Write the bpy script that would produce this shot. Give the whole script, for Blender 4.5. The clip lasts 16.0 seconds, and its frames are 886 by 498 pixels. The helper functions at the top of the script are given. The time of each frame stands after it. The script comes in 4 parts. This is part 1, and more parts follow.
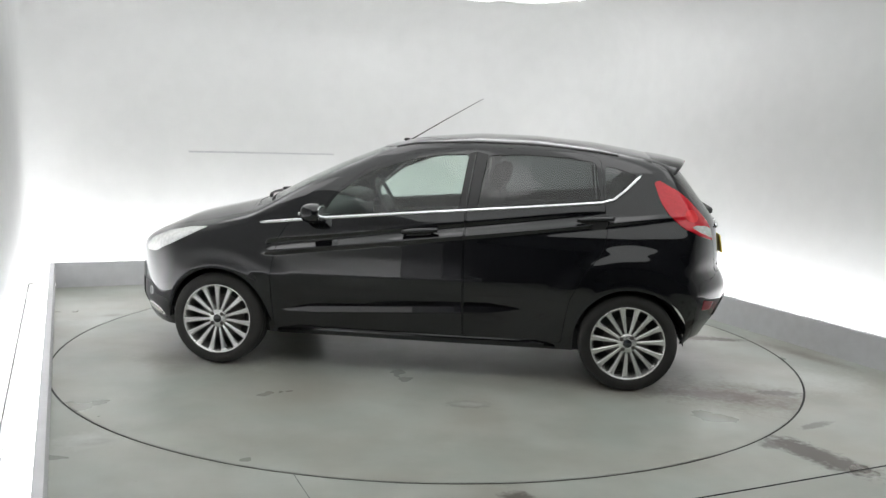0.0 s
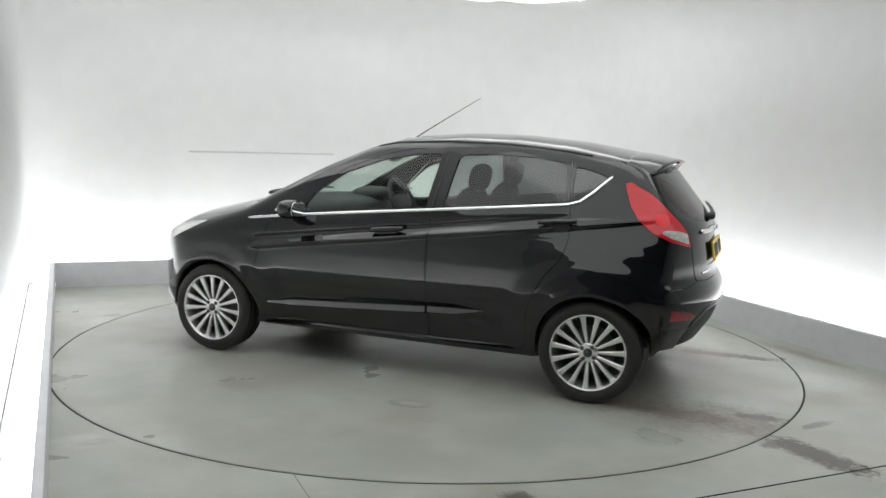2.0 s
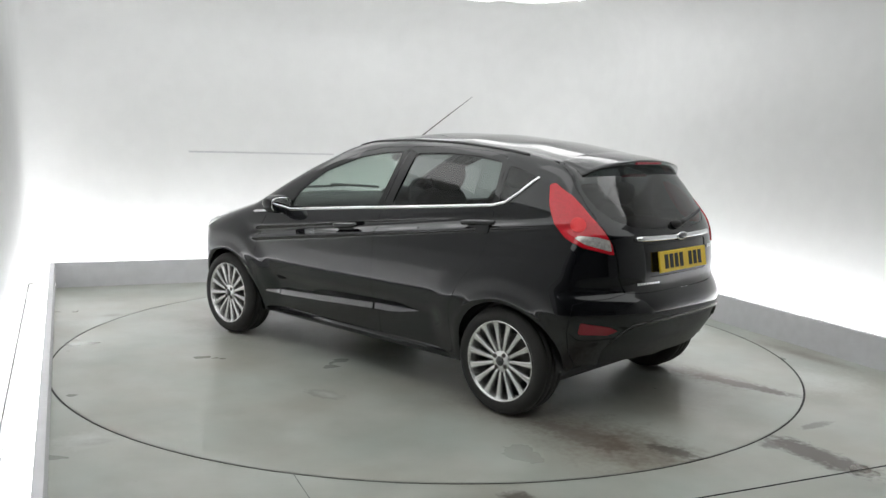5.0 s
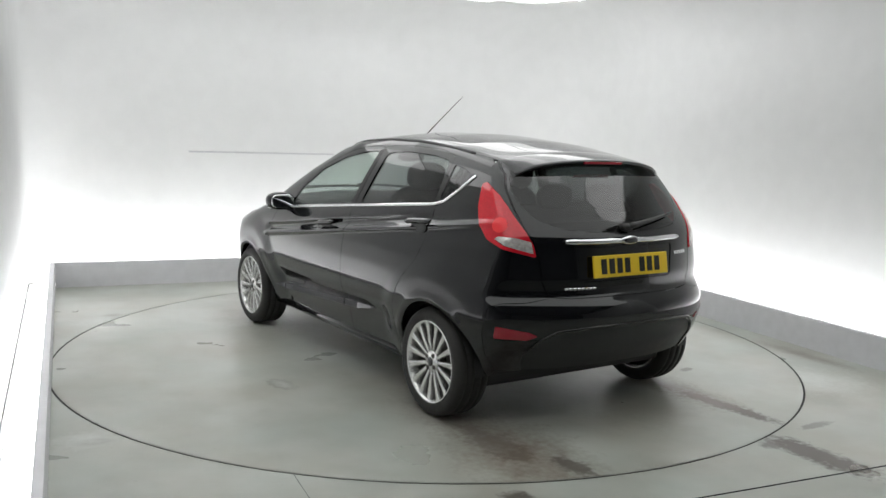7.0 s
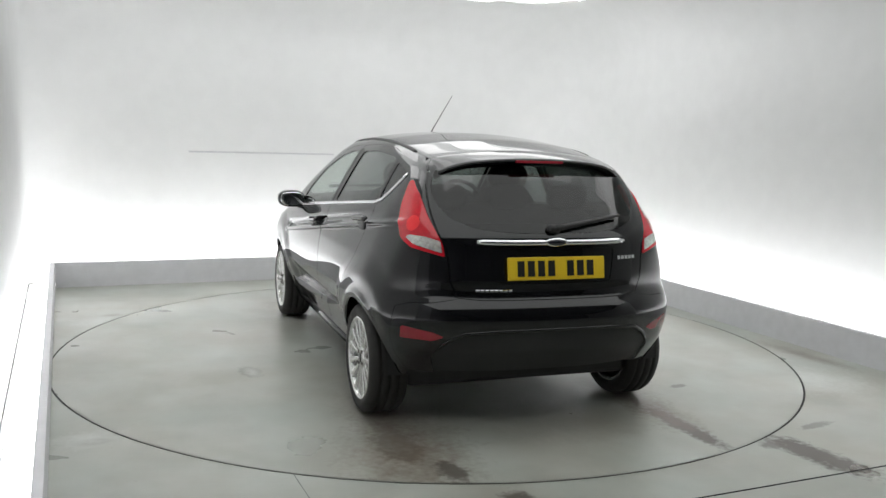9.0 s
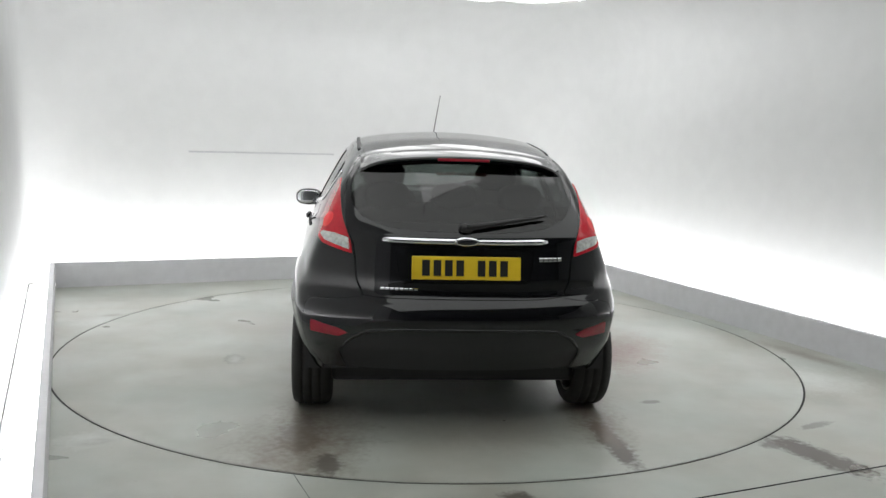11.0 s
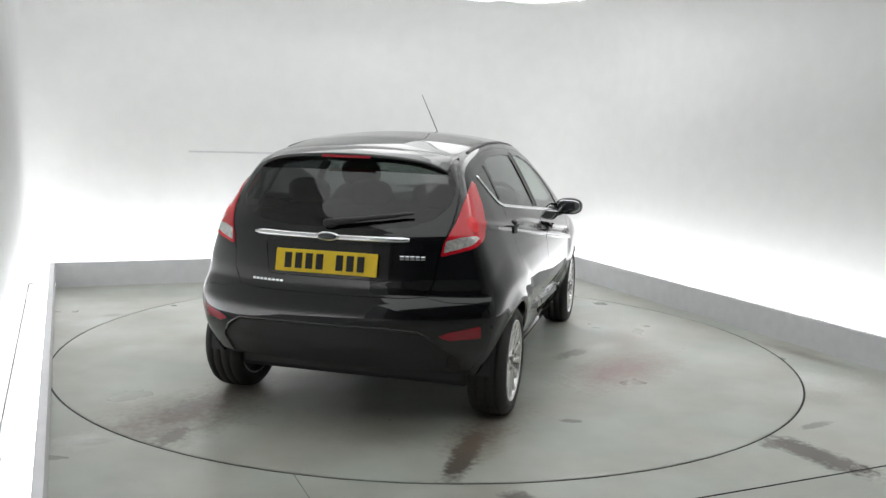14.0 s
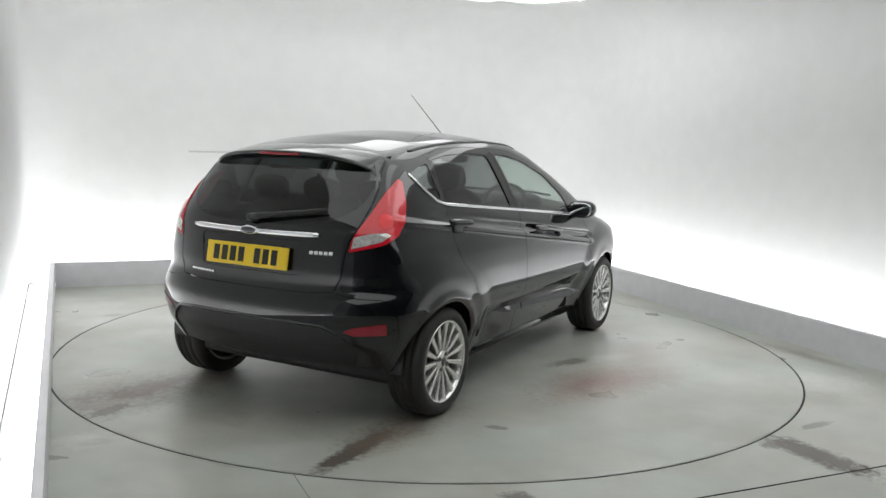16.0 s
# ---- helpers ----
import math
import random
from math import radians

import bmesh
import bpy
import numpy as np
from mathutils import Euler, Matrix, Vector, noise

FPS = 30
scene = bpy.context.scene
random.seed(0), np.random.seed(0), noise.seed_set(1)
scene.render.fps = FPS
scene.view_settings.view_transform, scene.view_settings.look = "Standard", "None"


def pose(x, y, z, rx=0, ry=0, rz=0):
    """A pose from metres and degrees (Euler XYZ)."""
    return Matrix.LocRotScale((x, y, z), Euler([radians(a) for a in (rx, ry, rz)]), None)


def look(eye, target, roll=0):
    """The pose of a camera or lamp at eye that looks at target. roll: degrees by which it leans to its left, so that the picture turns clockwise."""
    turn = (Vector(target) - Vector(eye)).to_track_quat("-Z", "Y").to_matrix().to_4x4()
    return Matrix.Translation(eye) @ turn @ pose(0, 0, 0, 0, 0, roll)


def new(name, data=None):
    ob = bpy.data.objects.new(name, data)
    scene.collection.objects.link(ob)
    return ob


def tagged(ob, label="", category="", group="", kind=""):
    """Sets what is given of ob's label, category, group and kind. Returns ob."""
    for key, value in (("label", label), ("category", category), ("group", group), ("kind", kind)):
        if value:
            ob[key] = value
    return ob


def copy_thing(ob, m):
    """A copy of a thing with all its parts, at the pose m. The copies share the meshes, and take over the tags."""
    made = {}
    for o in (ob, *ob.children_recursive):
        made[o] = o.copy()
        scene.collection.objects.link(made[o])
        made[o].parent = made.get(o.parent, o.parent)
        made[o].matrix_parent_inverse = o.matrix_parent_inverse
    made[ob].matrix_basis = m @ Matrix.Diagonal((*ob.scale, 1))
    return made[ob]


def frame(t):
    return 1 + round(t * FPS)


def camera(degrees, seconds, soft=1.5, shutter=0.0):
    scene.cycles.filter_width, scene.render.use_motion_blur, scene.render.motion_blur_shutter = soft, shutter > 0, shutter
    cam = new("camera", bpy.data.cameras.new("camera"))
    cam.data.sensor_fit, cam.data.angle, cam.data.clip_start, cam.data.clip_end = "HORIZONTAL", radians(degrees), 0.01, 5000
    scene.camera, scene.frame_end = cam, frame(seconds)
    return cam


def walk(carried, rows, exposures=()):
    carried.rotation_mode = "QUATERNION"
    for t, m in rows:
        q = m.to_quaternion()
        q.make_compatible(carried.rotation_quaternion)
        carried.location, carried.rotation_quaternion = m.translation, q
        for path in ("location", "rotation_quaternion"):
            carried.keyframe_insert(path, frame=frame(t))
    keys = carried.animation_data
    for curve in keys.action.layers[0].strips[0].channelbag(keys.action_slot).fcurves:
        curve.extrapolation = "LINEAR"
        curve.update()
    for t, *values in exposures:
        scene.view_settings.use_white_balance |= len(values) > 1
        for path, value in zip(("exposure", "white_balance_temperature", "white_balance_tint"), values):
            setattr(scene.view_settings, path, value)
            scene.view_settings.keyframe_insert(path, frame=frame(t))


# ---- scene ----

# ================= camera: fixed on a stand =================
cam = camera(54.0, 16.0, soft=1.5)
EYE = Vector((0.0, -5.924, 1.4615))
AIM = EYE + Vector((math.sin(0.01274) * math.cos(-0.13184), math.cos(0.01274) * math.cos(-0.13184), math.sin(-0.13184)))
CAMERA_POSE = look(EYE, AIM, 1.818)
walk(cam, [(0.0, CAMERA_POSE), (16.0, CAMERA_POSE)])

# ================= world and exposure =================
world = bpy.data.worlds.new("world")
scene.world = world
world.use_nodes = True
world.node_tree.nodes["Background"].inputs[0].default_value = (0.8, 0.85, 0.9, 1)
world.node_tree.nodes["Background"].inputs[1].default_value = 0.02
scene.view_settings.exposure = 0.0
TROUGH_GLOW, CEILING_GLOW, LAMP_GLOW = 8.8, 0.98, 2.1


# ================= materials =================
def mat(name, color, rough=0.5, metal=0.0, coat=0.0, grain=0.0, grain_size=40.0, bump=0.0, spec=0.5, trans=0.0, glow=0.0, ior=1.45):
    """Principled material with optional two-scale tone variation and relief."""
    m = bpy.data.materials.new(name)
    m.use_nodes = True
    nt = m.node_tree
    b = nt.nodes["Principled BSDF"]
    b.inputs["Base Color"].default_value = (*color, 1)
    b.inputs["Roughness"].default_value = rough
    b.inputs["Metallic"].default_value = metal
    b.inputs["Coat Weight"].default_value = coat
    b.inputs["Coat Roughness"].default_value = 0.03
    b.inputs["Specular IOR Level"].default_value = spec
    b.inputs["Transmission Weight"].default_value = trans
    b.inputs["IOR"].default_value = ior
    if glow:
        b.inputs["Emission Color"].default_value = (*color, 1)
        b.inputs["Emission Strength"].default_value = glow
    if grain or bump:
        tc = nt.nodes.new("ShaderNodeTexCoord")
        fine, broad = nt.nodes.new("ShaderNodeTexNoise"), nt.nodes.new("ShaderNodeTexNoise")
        fine.inputs["Scale"].default_value, broad.inputs["Scale"].default_value = grain_size, grain_size / 14
        fine.inputs["Detail"].default_value, broad.inputs["Detail"].default_value = 5, 4
        nt.links.new(tc.outputs["Object"], fine.inputs["Vector"])
        nt.links.new(tc.outputs["Object"], broad.inputs["Vector"])
        add = nt.nodes.new("ShaderNodeMath")
        add.operation = "ADD"
        nt.links.new(fine.outputs["Fac"], add.inputs[0])
        nt.links.new(broad.outputs["Fac"], add.inputs[1])
        if grain:
            ramp = nt.nodes.new("ShaderNodeMapRange")
            ramp.inputs["From Min"].default_value, ramp.inputs["From Max"].default_value = 0.7, 1.3
            ramp.inputs["To Min"].default_value, ramp.inputs["To Max"].default_value = 1 - grain, 1 + grain
            nt.links.new(add.outputs[0], ramp.inputs["Value"])
            mul = nt.nodes.new("ShaderNodeVectorMath")
            mul.operation = "SCALE"
            mul.inputs[0].default_value = color
            nt.links.new(ramp.outputs[0], mul.inputs["Scale"])
            nt.links.new(mul.outputs[0], b.inputs["Base Color"])
            rr = nt.nodes.new("ShaderNodeMapRange")
            rr.inputs["From Min"].default_value, rr.inputs["From Max"].default_value = 0.7, 1.3
            rr.inputs["To Min"].default_value, rr.inputs["To Max"].default_value = max(rough * (1 - grain), 0.02), min(rough * (1 + grain), 1)
            nt.links.new(add.outputs[0], rr.inputs["Value"])
            nt.links.new(rr.outputs[0], b.inputs["Roughness"])
        if bump:
            bp = nt.nodes.new("ShaderNodeBump")
            bp.inputs["Strength"].default_value, bp.inputs["Distance"].default_value = bump, 0.002
            nt.links.new(fine.outputs["Fac"], bp.inputs["Height"])
            nt.links.new(bp.outputs["Normal"], b.inputs["Normal"])
    return m


def floor_paint(name, rubber):
    """Grey-green painted resin floor: cloudy tone, worn patches, brown tyre dirt and other tinted patches (rubber),
    damp glossy spots.
    """
    m = mat(name, (0.40, 0.43, 0.40), 0.3, spec=0.75)
    nt = m.node_tree
    N, K = nt.nodes, nt.links
    b = N["Principled BSDF"]
    tc = N.new("ShaderNodeTexCoord")

    def nz(scale, detail, w=0.0):
        n = N.new("ShaderNodeTexNoise")
        n.inputs["Scale"].default_value, n.inputs["Detail"].default_value = scale, detail
        mp = N.new("ShaderNodeMapping")
        mp.inputs["Location"].default_value = (w, w * 0.7, 0)
        K.new(tc.outputs["Object"], mp.inputs["Vector"])
        K.new(mp.outputs[0], n.inputs["Vector"])
        return n.outputs["Fac"]

    def rng(v, a, c, lo, hi):
        r = N.new("ShaderNodeMapRange")
        for k, x in zip(("From Min", "From Max", "To Min", "To Max"), (a, c, lo, hi)):
            r.inputs[k].default_value = x
        K.new(v, r.inputs["Value"])
        return r.outputs[0]

    def mix(f, a, c):
        x = N.new("ShaderNodeMix")
        x.data_type = "RGBA"
        K.new(f, x.inputs["Factor"])
        for sock, val in ((x.inputs[6], a), (x.inputs[7], c)):
            if isinstance(val, tuple):
                sock.default_value = (*val, 1)
            else:
                K.new(val, sock)
        return x.outputs[2]

    def math2(op, a, c):
        x = N.new("ShaderNodeMath")
        x.operation = op
        K.new(a, x.inputs[0])
        if isinstance(c, float):
            x.inputs[1].default_value = c
        else:
            K.new(c, x.inputs[1])
        return x.outputs[0]

    cloud = rng(nz(1.0, 3), 0.25, 0.75, 0, 1)
    col = mix(cloud, (0.315, 0.345, 0.31), (0.43, 0.46, 0.42))
    patch = rng(nz(1.6, 4, 4.0), 0.36, 0.74, 0, 0.7)
    col = mix(patch, col, (0.33, 0.305, 0.255))
    worn = rng(nz(3.1, 5, 21.0), 0.40, 0.85, 0, 0.40)
    col = mix(worn, col, (0.24, 0.235, 0.205))
    bare = rng(nz(2.3, 5, 31.0), 0.45, 0.85, 0, 0.40)
    col = mix(bare, col, (0.55, 0.57, 0.53))
    speck = rng(nz(38, 4, 9.0), 0.68, 0.8, 0, 0.4)
    col = mix(speck, col, (0.24, 0.23, 0.20))
    ragged = math2("ADD", nz(8, 8, 2.0), nz(30, 4, 7.0))
    for (cx, cy, rx, ry, strength, ang, tone) in rubber:
        mp = N.new("ShaderNodeMapping")
        mp.vector_type = "TEXTURE"
        mp.inputs["Location"].default_value = (cx, cy, 0)
        mp.inputs["Rotation"].default_value = (0, 0, radians(ang))
        grow = 1.2 if tone is DARK else 1.6
        mp.inputs["Scale"].default_value = (rx * grow, ry * grow, 1)
        K.new(tc.outputs["Object"], mp.inputs["Vector"])
        ln = N.new("ShaderNodeVectorMath")
        ln.operation = "LENGTH"
        K.new(mp.outputs[0], ln.inputs[0])
        near = rng(ln.outputs["Value"], 1.15, 0.1, -1.0, 0.75)
        hard = tone is DARK
        d = rng(math2("ADD", near, ragged), 0.90 if hard else 0.75, 1.34 if hard else 1.85, 0, strength)
        col = mix(d, col, tone)
    K.new(col, b.inputs["Base Color"])
    wet = rng(nz(1.8, 4, 12.0), 0.30, 0.75, 0.44, 0.24)
    K.new(wet, b.inputs["Roughness"])
    bp = N.new("ShaderNodeBump")
    bp.inputs["Strength"].default_value, bp.inputs["Distance"].default_value = 0.12, 0.002
    K.new(nz(60, 5), bp.inputs["Height"])
    K.new(bp.outputs["Normal"], b.inputs["Normal"])
    return m


M_WALL = mat("white_wall_paint", (0.76, 0.765, 0.765), 0.6, grain=0.03, grain_size=6, bump=0.05)
M_KERB = mat("white_kerb_paint", (0.60, 0.60, 0.62), 0.45, grain=0.06, grain_size=12, bump=0.08)
M_GLOW = mat("trough_diffuser", (1, 1, 1), 0.5, glow=TROUGH_GLOW)
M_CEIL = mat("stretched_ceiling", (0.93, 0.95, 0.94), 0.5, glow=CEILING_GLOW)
M_LAMP = mat("ceiling_lamp_diffuser", (1, 1, 1), 0.5, glow=LAMP_GLOW)
# dark and grey tones of the unseen hall, set for the car's reflections
M_DARK = mat("dark_hall_surface", (0.17, 0.172, 0.18), 0.9, grain=0.2, grain_size=10)
M_HALL = mat("grey_hall_paint", (0.42, 0.42, 0.43), 0.7, grain=0.08, grain_size=8, bump=0.05)
M_HAIR = mat("worn_floor_joint", (0.16, 0.165, 0.155), 0.7, grain=0.4, grain_size=30)
M_LINE = mat("floor_joint", (0.025, 0.025, 0.024), 0.8, grain=0.3, grain_size=60)
# dirt, brown haze and pale patches on the turntable (x along the car's nose) and on the room's floor: x, y, half
# length, half width, strength, turn, tone
DARK, BROWN, RED, PALE = (0.085, 0.072, 0.06), (0.16, 0.125, 0.095), (0.25, 0.165, 0.14), (0.62, 0.65, 0.62)
TABLE_MARKS = [(-1.95, -0.73, 0.60, 0.10, 1.0, 2, DARK), (-1.7, -0.74, 0.4, 0.15, 0.9, 0, BROWN), (-1.95, 0.76, 0.60, 0.32, 1.0, -9, BROWN), (-1.8, 0.78, 0.45, 0.16, 0.45, -4, DARK), (-2.2, 0.64, 0.2, 0.1, 0.8, 0, DARK),
              (-1.3, -1.14, 0.045, 0.10, 0.65, 15, DARK), (-0.41, 1.28, 0.22, 0.10, 0.45, 10, DARK), (-0.42, 1.27, 0.12, 0.05, 0.5, 10, PALE),
              (0.14, -0.98, 0.28, 0.10, 0.65, -25, DARK), (-0.18, -1.33, 0.65, 0.28, 1.0, -25, RED), (0.45, -1.18, 0.22, 0.12, 0.7, -20, PALE), (0.75, -1.3, 0.45, 0.2, 0.4, -15, RED),
              # broad brown haze round the wheels and under the car
              (-1.3, 0.75, 0.5, 0.2, 0.5, 0, BROWN), (-1.3, -0.75, 0.35, 0.22, 0.6, 0, BROWN), (0.56, 0.4, 0.8, 0.3, 0.35, 5, BROWN), (-1.7, -0.2, 0.35, 0.5, 0.3, 0, BROWN), (1.3, 0.8, 0.5, 0.25, 0.4, 0, BROWN)]
FLOOR_MARKS = [(0.95, -2.55, 0.17, 0.50, 1.0, 6, DARK), (0.85, -2.35, 0.12, 0.10, 0.8, 30, DARK), (-0.64, -2.52, 0.11, 0.16, 0.9, 5, DARK), (1.3, -2.2, 0.22, 0.05, 0.6, 8, DARK),
              # pale patch at (2.0, -1.5) puts the sheen by the right kerb into the colour
              (2.43, -1.05, 0.10, 0.45, 0.7, 4, BROWN), (-2.22, -1.28, 0.14, 0.08, 0.35, 0, DARK), (-2.25, -1.24, 0.16, 0.12, 0.5, 20, PALE), (2.0, -1.5, 0.35, 0.35, 0.5, 0, PALE), (-2.1, 1.3, 0.2, 0.3, 0.4, 0, PALE), (-2.0, 1.55, 0.1, 0.05, 0.6, 0, BROWN)]
M_FLOOR = floor_paint("floor_paint", FLOOR_MARKS)
M_TABLE = floor_paint("turntable_paint", TABLE_MARKS)


# ================= mesh helpers =================
def part(name, bm, material, parent=None, label="", smooth=False):
    me = bpy.data.meshes.new(name)
    bm.to_mesh(me)
    bm.free()
    for m in material if isinstance(material, (list, tuple)) else (material,):
        me.materials.append(m)
    if smooth:
        me.shade_smooth()
    ob = new(name, me)
    if parent:
        ob.parent = parent
    if label:
        tagged(ob, label)
    return ob


def box_bm(x0, x1, y0, y1, z0, z1, bevel=0.0):
    bm = bmesh.new()
    bmesh.ops.create_cube(bm, size=1.0)
    for v in bm.verts:
        v.co = Vector(((x0 + x1) / 2 + v.co.x * (x1 - x0), (y0 + y1) / 2 + v.co.y * (y1 - y0), (z0 + z1) / 2 + v.co.z * (z1 - z0)))
    if bevel:
        bmesh.ops.bevel(bm, geom=bm.edges[:], offset=bevel, segments=2, affect="EDGES", profile=0.5)
    return bm


# ================= the room, turned 23 degrees to the camera =================
ROOM = pose(0, 0, 0, 0, 0, 23.0)
U0, U1, V0, V1 = -2.40, 2.61, -2.74, 2.86   # inner faces of the kerbs; front joint of the floor bay
KERB_H, KERB_T, TROUGH, SILL = 0.222, 0.040, 0.15, 0.03
WALL_GAP = KERB_T + TROUGH + SILL
VF = -8.2                                     # rear end of the hall behind the camera
CEIL_Z = 2.81
TABLE_R = 2.418


def setting(name, bm, material, label, category="", smooth=False, m=ROOM):
    ob = part(name, bm, material, None, "", smooth)
    ob.matrix_world = m
    return tagged(ob, label, category or name.split("_")[0], kind="structure")


def sweep(path, profile, closed_profile=True):
    """Sweep a profile of (outward offset, z) along a plan path of (point, outward normal)."""
    bm = bmesh.new()
    rings = [[bm.verts.new((p[0] + n[0] * o, p[1] + n[1] * o, z)) for o, z in profile] for p, n in path]
    for a, b in zip(rings, rings[1:]):
        for i in range(len(profile) - (0 if closed_profile else 1)):
            j = (i + 1) % len(profile)
            bm.faces.new((a[i], a[j], b[j], b[i]))
    if closed_profile:
        bm.faces.new(rings[0]), bm.faces.new(list(reversed(rings[-1])))
    bmesh.ops.recalc_face_normals(bm, faces=bm.faces)
    return bm


def plan_path(offset, corner, vstart):
    """Left side, back and right side; the far right corner has a radius."""
    u0, u1, v1 = U0 - offset, U1 + offset, V1 + offset
    out = [((u0, vstart), (-1, 0)), ((u0, v1), (-1, 1)), ]
    c = corner
    for k in range(13):
        a = radians(90 - 90 * k / 12)
        n = (math.cos(a), math.sin(a))
        out.append(((u1 - c + c * n[0], v1 - c + c * n[1]), n))
    out.append(((u1, vstart), (1, 0)))
    return out


def disc_bm(r0, r1, z, n=160):
    bm = bmesh.new()
    outer = [bm.verts.new((r1 * math.cos(2 * math.pi * i / n), r1 * math.sin(2 * math.pi * i / n), z)) for i in range(n)]
    if r0 <= 0:
        bm.faces.new(outer)
    else:
        inner = [bm.verts.new((r0 * math.cos(2 * math.pi * i / n), r0 * math.sin(2 * math.pi * i / n), z)) for i in range(n)]
        for i in range(n):
            j = (i + 1) % n
            bm.faces.new((inner[i], outer[i], outer[j], inner[j]))
    return bm


def build_room():
    wu0, wu1, wv1 = U0 - WALL_GAP, U1 + WALL_GAP, V1 + WALL_GAP
    # floor with a round pit for the turntable
    bm = bmesh.new()
    n = 160
    R = TABLE_R + 0.013
    ring = [bm.verts.new((R * math.cos(2 * math.pi * i / n), R * math.sin(2 * math.pi * i / n), 0)) for i in range(n)]
    low = [bm.verts.new((v.co.x, v.co.y, -0.05)) for v in ring]
    rect = []
    for i in range(n):
        a = 2 * math.pi * i / n
        c, s = math.cos(a), math.sin(a)
        k = min((U1 / c if c > 0 else U0 / c) if abs(c) > 1e-9 else 1e9, (V1 / s if s > 0 else V0 / s) if abs(s) > 1e-9 else 1e9)
        rect.append(bm.verts.new((c * k, s * k, 0)))
    for i in range(n):
        j = (i + 1) % n
        bm.faces.new((ring[i], rect[i], rect[j], ring[j]))
        bm.faces.new((ring[i], ring[j], low[j], low[i]))
    bm.faces.new(low)
    for cu, cv in ((U0, V0), (U1, V0), (U1, V1), (U0, V1)):   # the four corners that the fan leaves out
        near = sorted(rect, key=lambda v: (v.co.x - cu) ** 2 + (v.co.y - cv) ** 2)[:2]
        c = bm.verts.new((cu, cv, 0))
        try:
            bm.faces.new((near[0], near[1], c))
        except ValueError:
            pass
    bmesh.ops.recalc_face_normals(bm, faces=bm.faces)
    setting("floor", bm, M_FLOOR, "grey-green painted resin floor with brown tyre dirt round the turntable", "floor")
    # hall floor beyond the joint, and the joint itself
    setting("floor_hall", box_bm(wu0, wu1 + 1.0, VF, V0 - 0.012, -0.1, 0.0), M_FLOOR, "grey painted hall floor before the photo bay", "floor")
    setting("floor_joint", box_bm(U0, U1, V0 - 0.012, V0, -0.02, -0.004), M_LINE, "thin dark joint across the painted floor", "floor joint")
    setting("floor_joint", box_bm(-1.4425, -1.4395, V0, -1.96, 0.0005, 0.0012), M_HAIR, "hairline joint in the painted floor", "floor joint")
    # kerb boards and light troughs behind them
    k = KERB_T
    setting("kerb_left", box_bm(U0 - k, U0, V0 - 1.5, V1 + k, -0.02, KERB_H, 0.003), M_KERB, "low white painted kerb board hiding the trough light", "kerb")
    setting("kerb_back", box_bm(U0 + 0.001, U1 - 0.001, V1, V1 + k, -0.02, KERB_H - 0.001, 0.003), M_KERB, "low white painted kerb board hiding the trough light", "kerb")
    setting("kerb_right", box_bm(U1, U1 + k, V0 - 0.3, V1 + k, -0.02, KERB_H, 0.003), M_KERB, "low white painted kerb board hiding the trough light", "kerb")
    t0, t1 = KERB_T + 0.004, KERB_T + TROUGH
    for name, dims in (("trough_light", (U0 - t1, U0 - t0, V0 - 1.5, V1 + t0)), ("trough_light", (U0 - t1, U1 + t1, V1 + t0 + 0.004, V1 + t1)),
                       ("trough_light", (U1 + t0, U1 + t1, V0 - 0.3, V1 + t0))):
        ob = new(name)
        ob.matrix_world = ROOM
        part("tray", box_bm(dims[0], dims[1], dims[2], dims[3], -0.02, -0.008, 0.003), M_WALL, ob, "white metal tray")
        part("diffuser", box_bm(dims[0] + 0.004, dims[1] - 0.004, dims[2] + 0.004, dims[3] - 0.004, -0.009, 0.006, 0.004), M_GLOW, ob, "glowing opal diffuser")
        tagged(ob, "glowing white light strip lying behind the kerb board", "light strip", "trough lights")
    setting("trough_base", sweep(plan_path(0, 0.01, V0 - 1.5), [(t1 + 0.006, -0.03), (t1 + 0.006, 0.004), (WALL_GAP, 0.004), (WALL_GAP, -0.03)]), M_WALL,
            "white painted ledge at the foot of the wall", "ledge")
    # walls with a rounded far corner, a soft cove to the ceiling
    cove = [(-0.52 * (1 - math.cos(a)), CEIL_Z - 0.54 + 0.52 * math.sin(a)) for a in np.linspace(0, math.pi / 2, 15)]
    prof = [(0, 0.0)] + cove + [(-0.52, CEIL_Z - 0.005), (0.12, CEIL_Z - 0.005), (0.12, 0.0)]
    setting("wall_bay", sweep(plan_path(WALL_GAP, 0.9, V0 - 0.3), prof), M_WALL, "smooth white wall round the photo bay with a curved corner", "wall", True)
    setting("wall_seam", box_bm(-1.22, 0.2, V1 + WALL_GAP - 0.0012, V1 + WALL_GAP + 0.006, 1.211, 1.227, 0.0011), M_KERB, "shallow joint ledge across the white wall", "wall seam")
    setting("wall_foot_joint", box_bm(wu0 + 0.001, wu0 + 0.007, V0 - 1.0, wv1 - 0.02, 0.0, 0.0062, 0.001), M_HAIR, "thin grey joint between the wall and its ledge", "wall joint")
    # hall walls out of view, added so the paint has something to reflect
    setting("wall_hall", box_bm(wu0 - 0.12, wu0, V0 - 1.0, V0 - 0.304, 0, CEIL_Z - 0.02), M_HALL, "unseen grey wall added beyond the bay to soften reflections", "wall")
    setting("wall_left", box_bm(wu0 - 0.12, wu0, VF, V0 - 1.004, 0, CEIL_Z - 0.02), M_DARK, "unseen dark wall added along the hall by the camera stand", "wall")
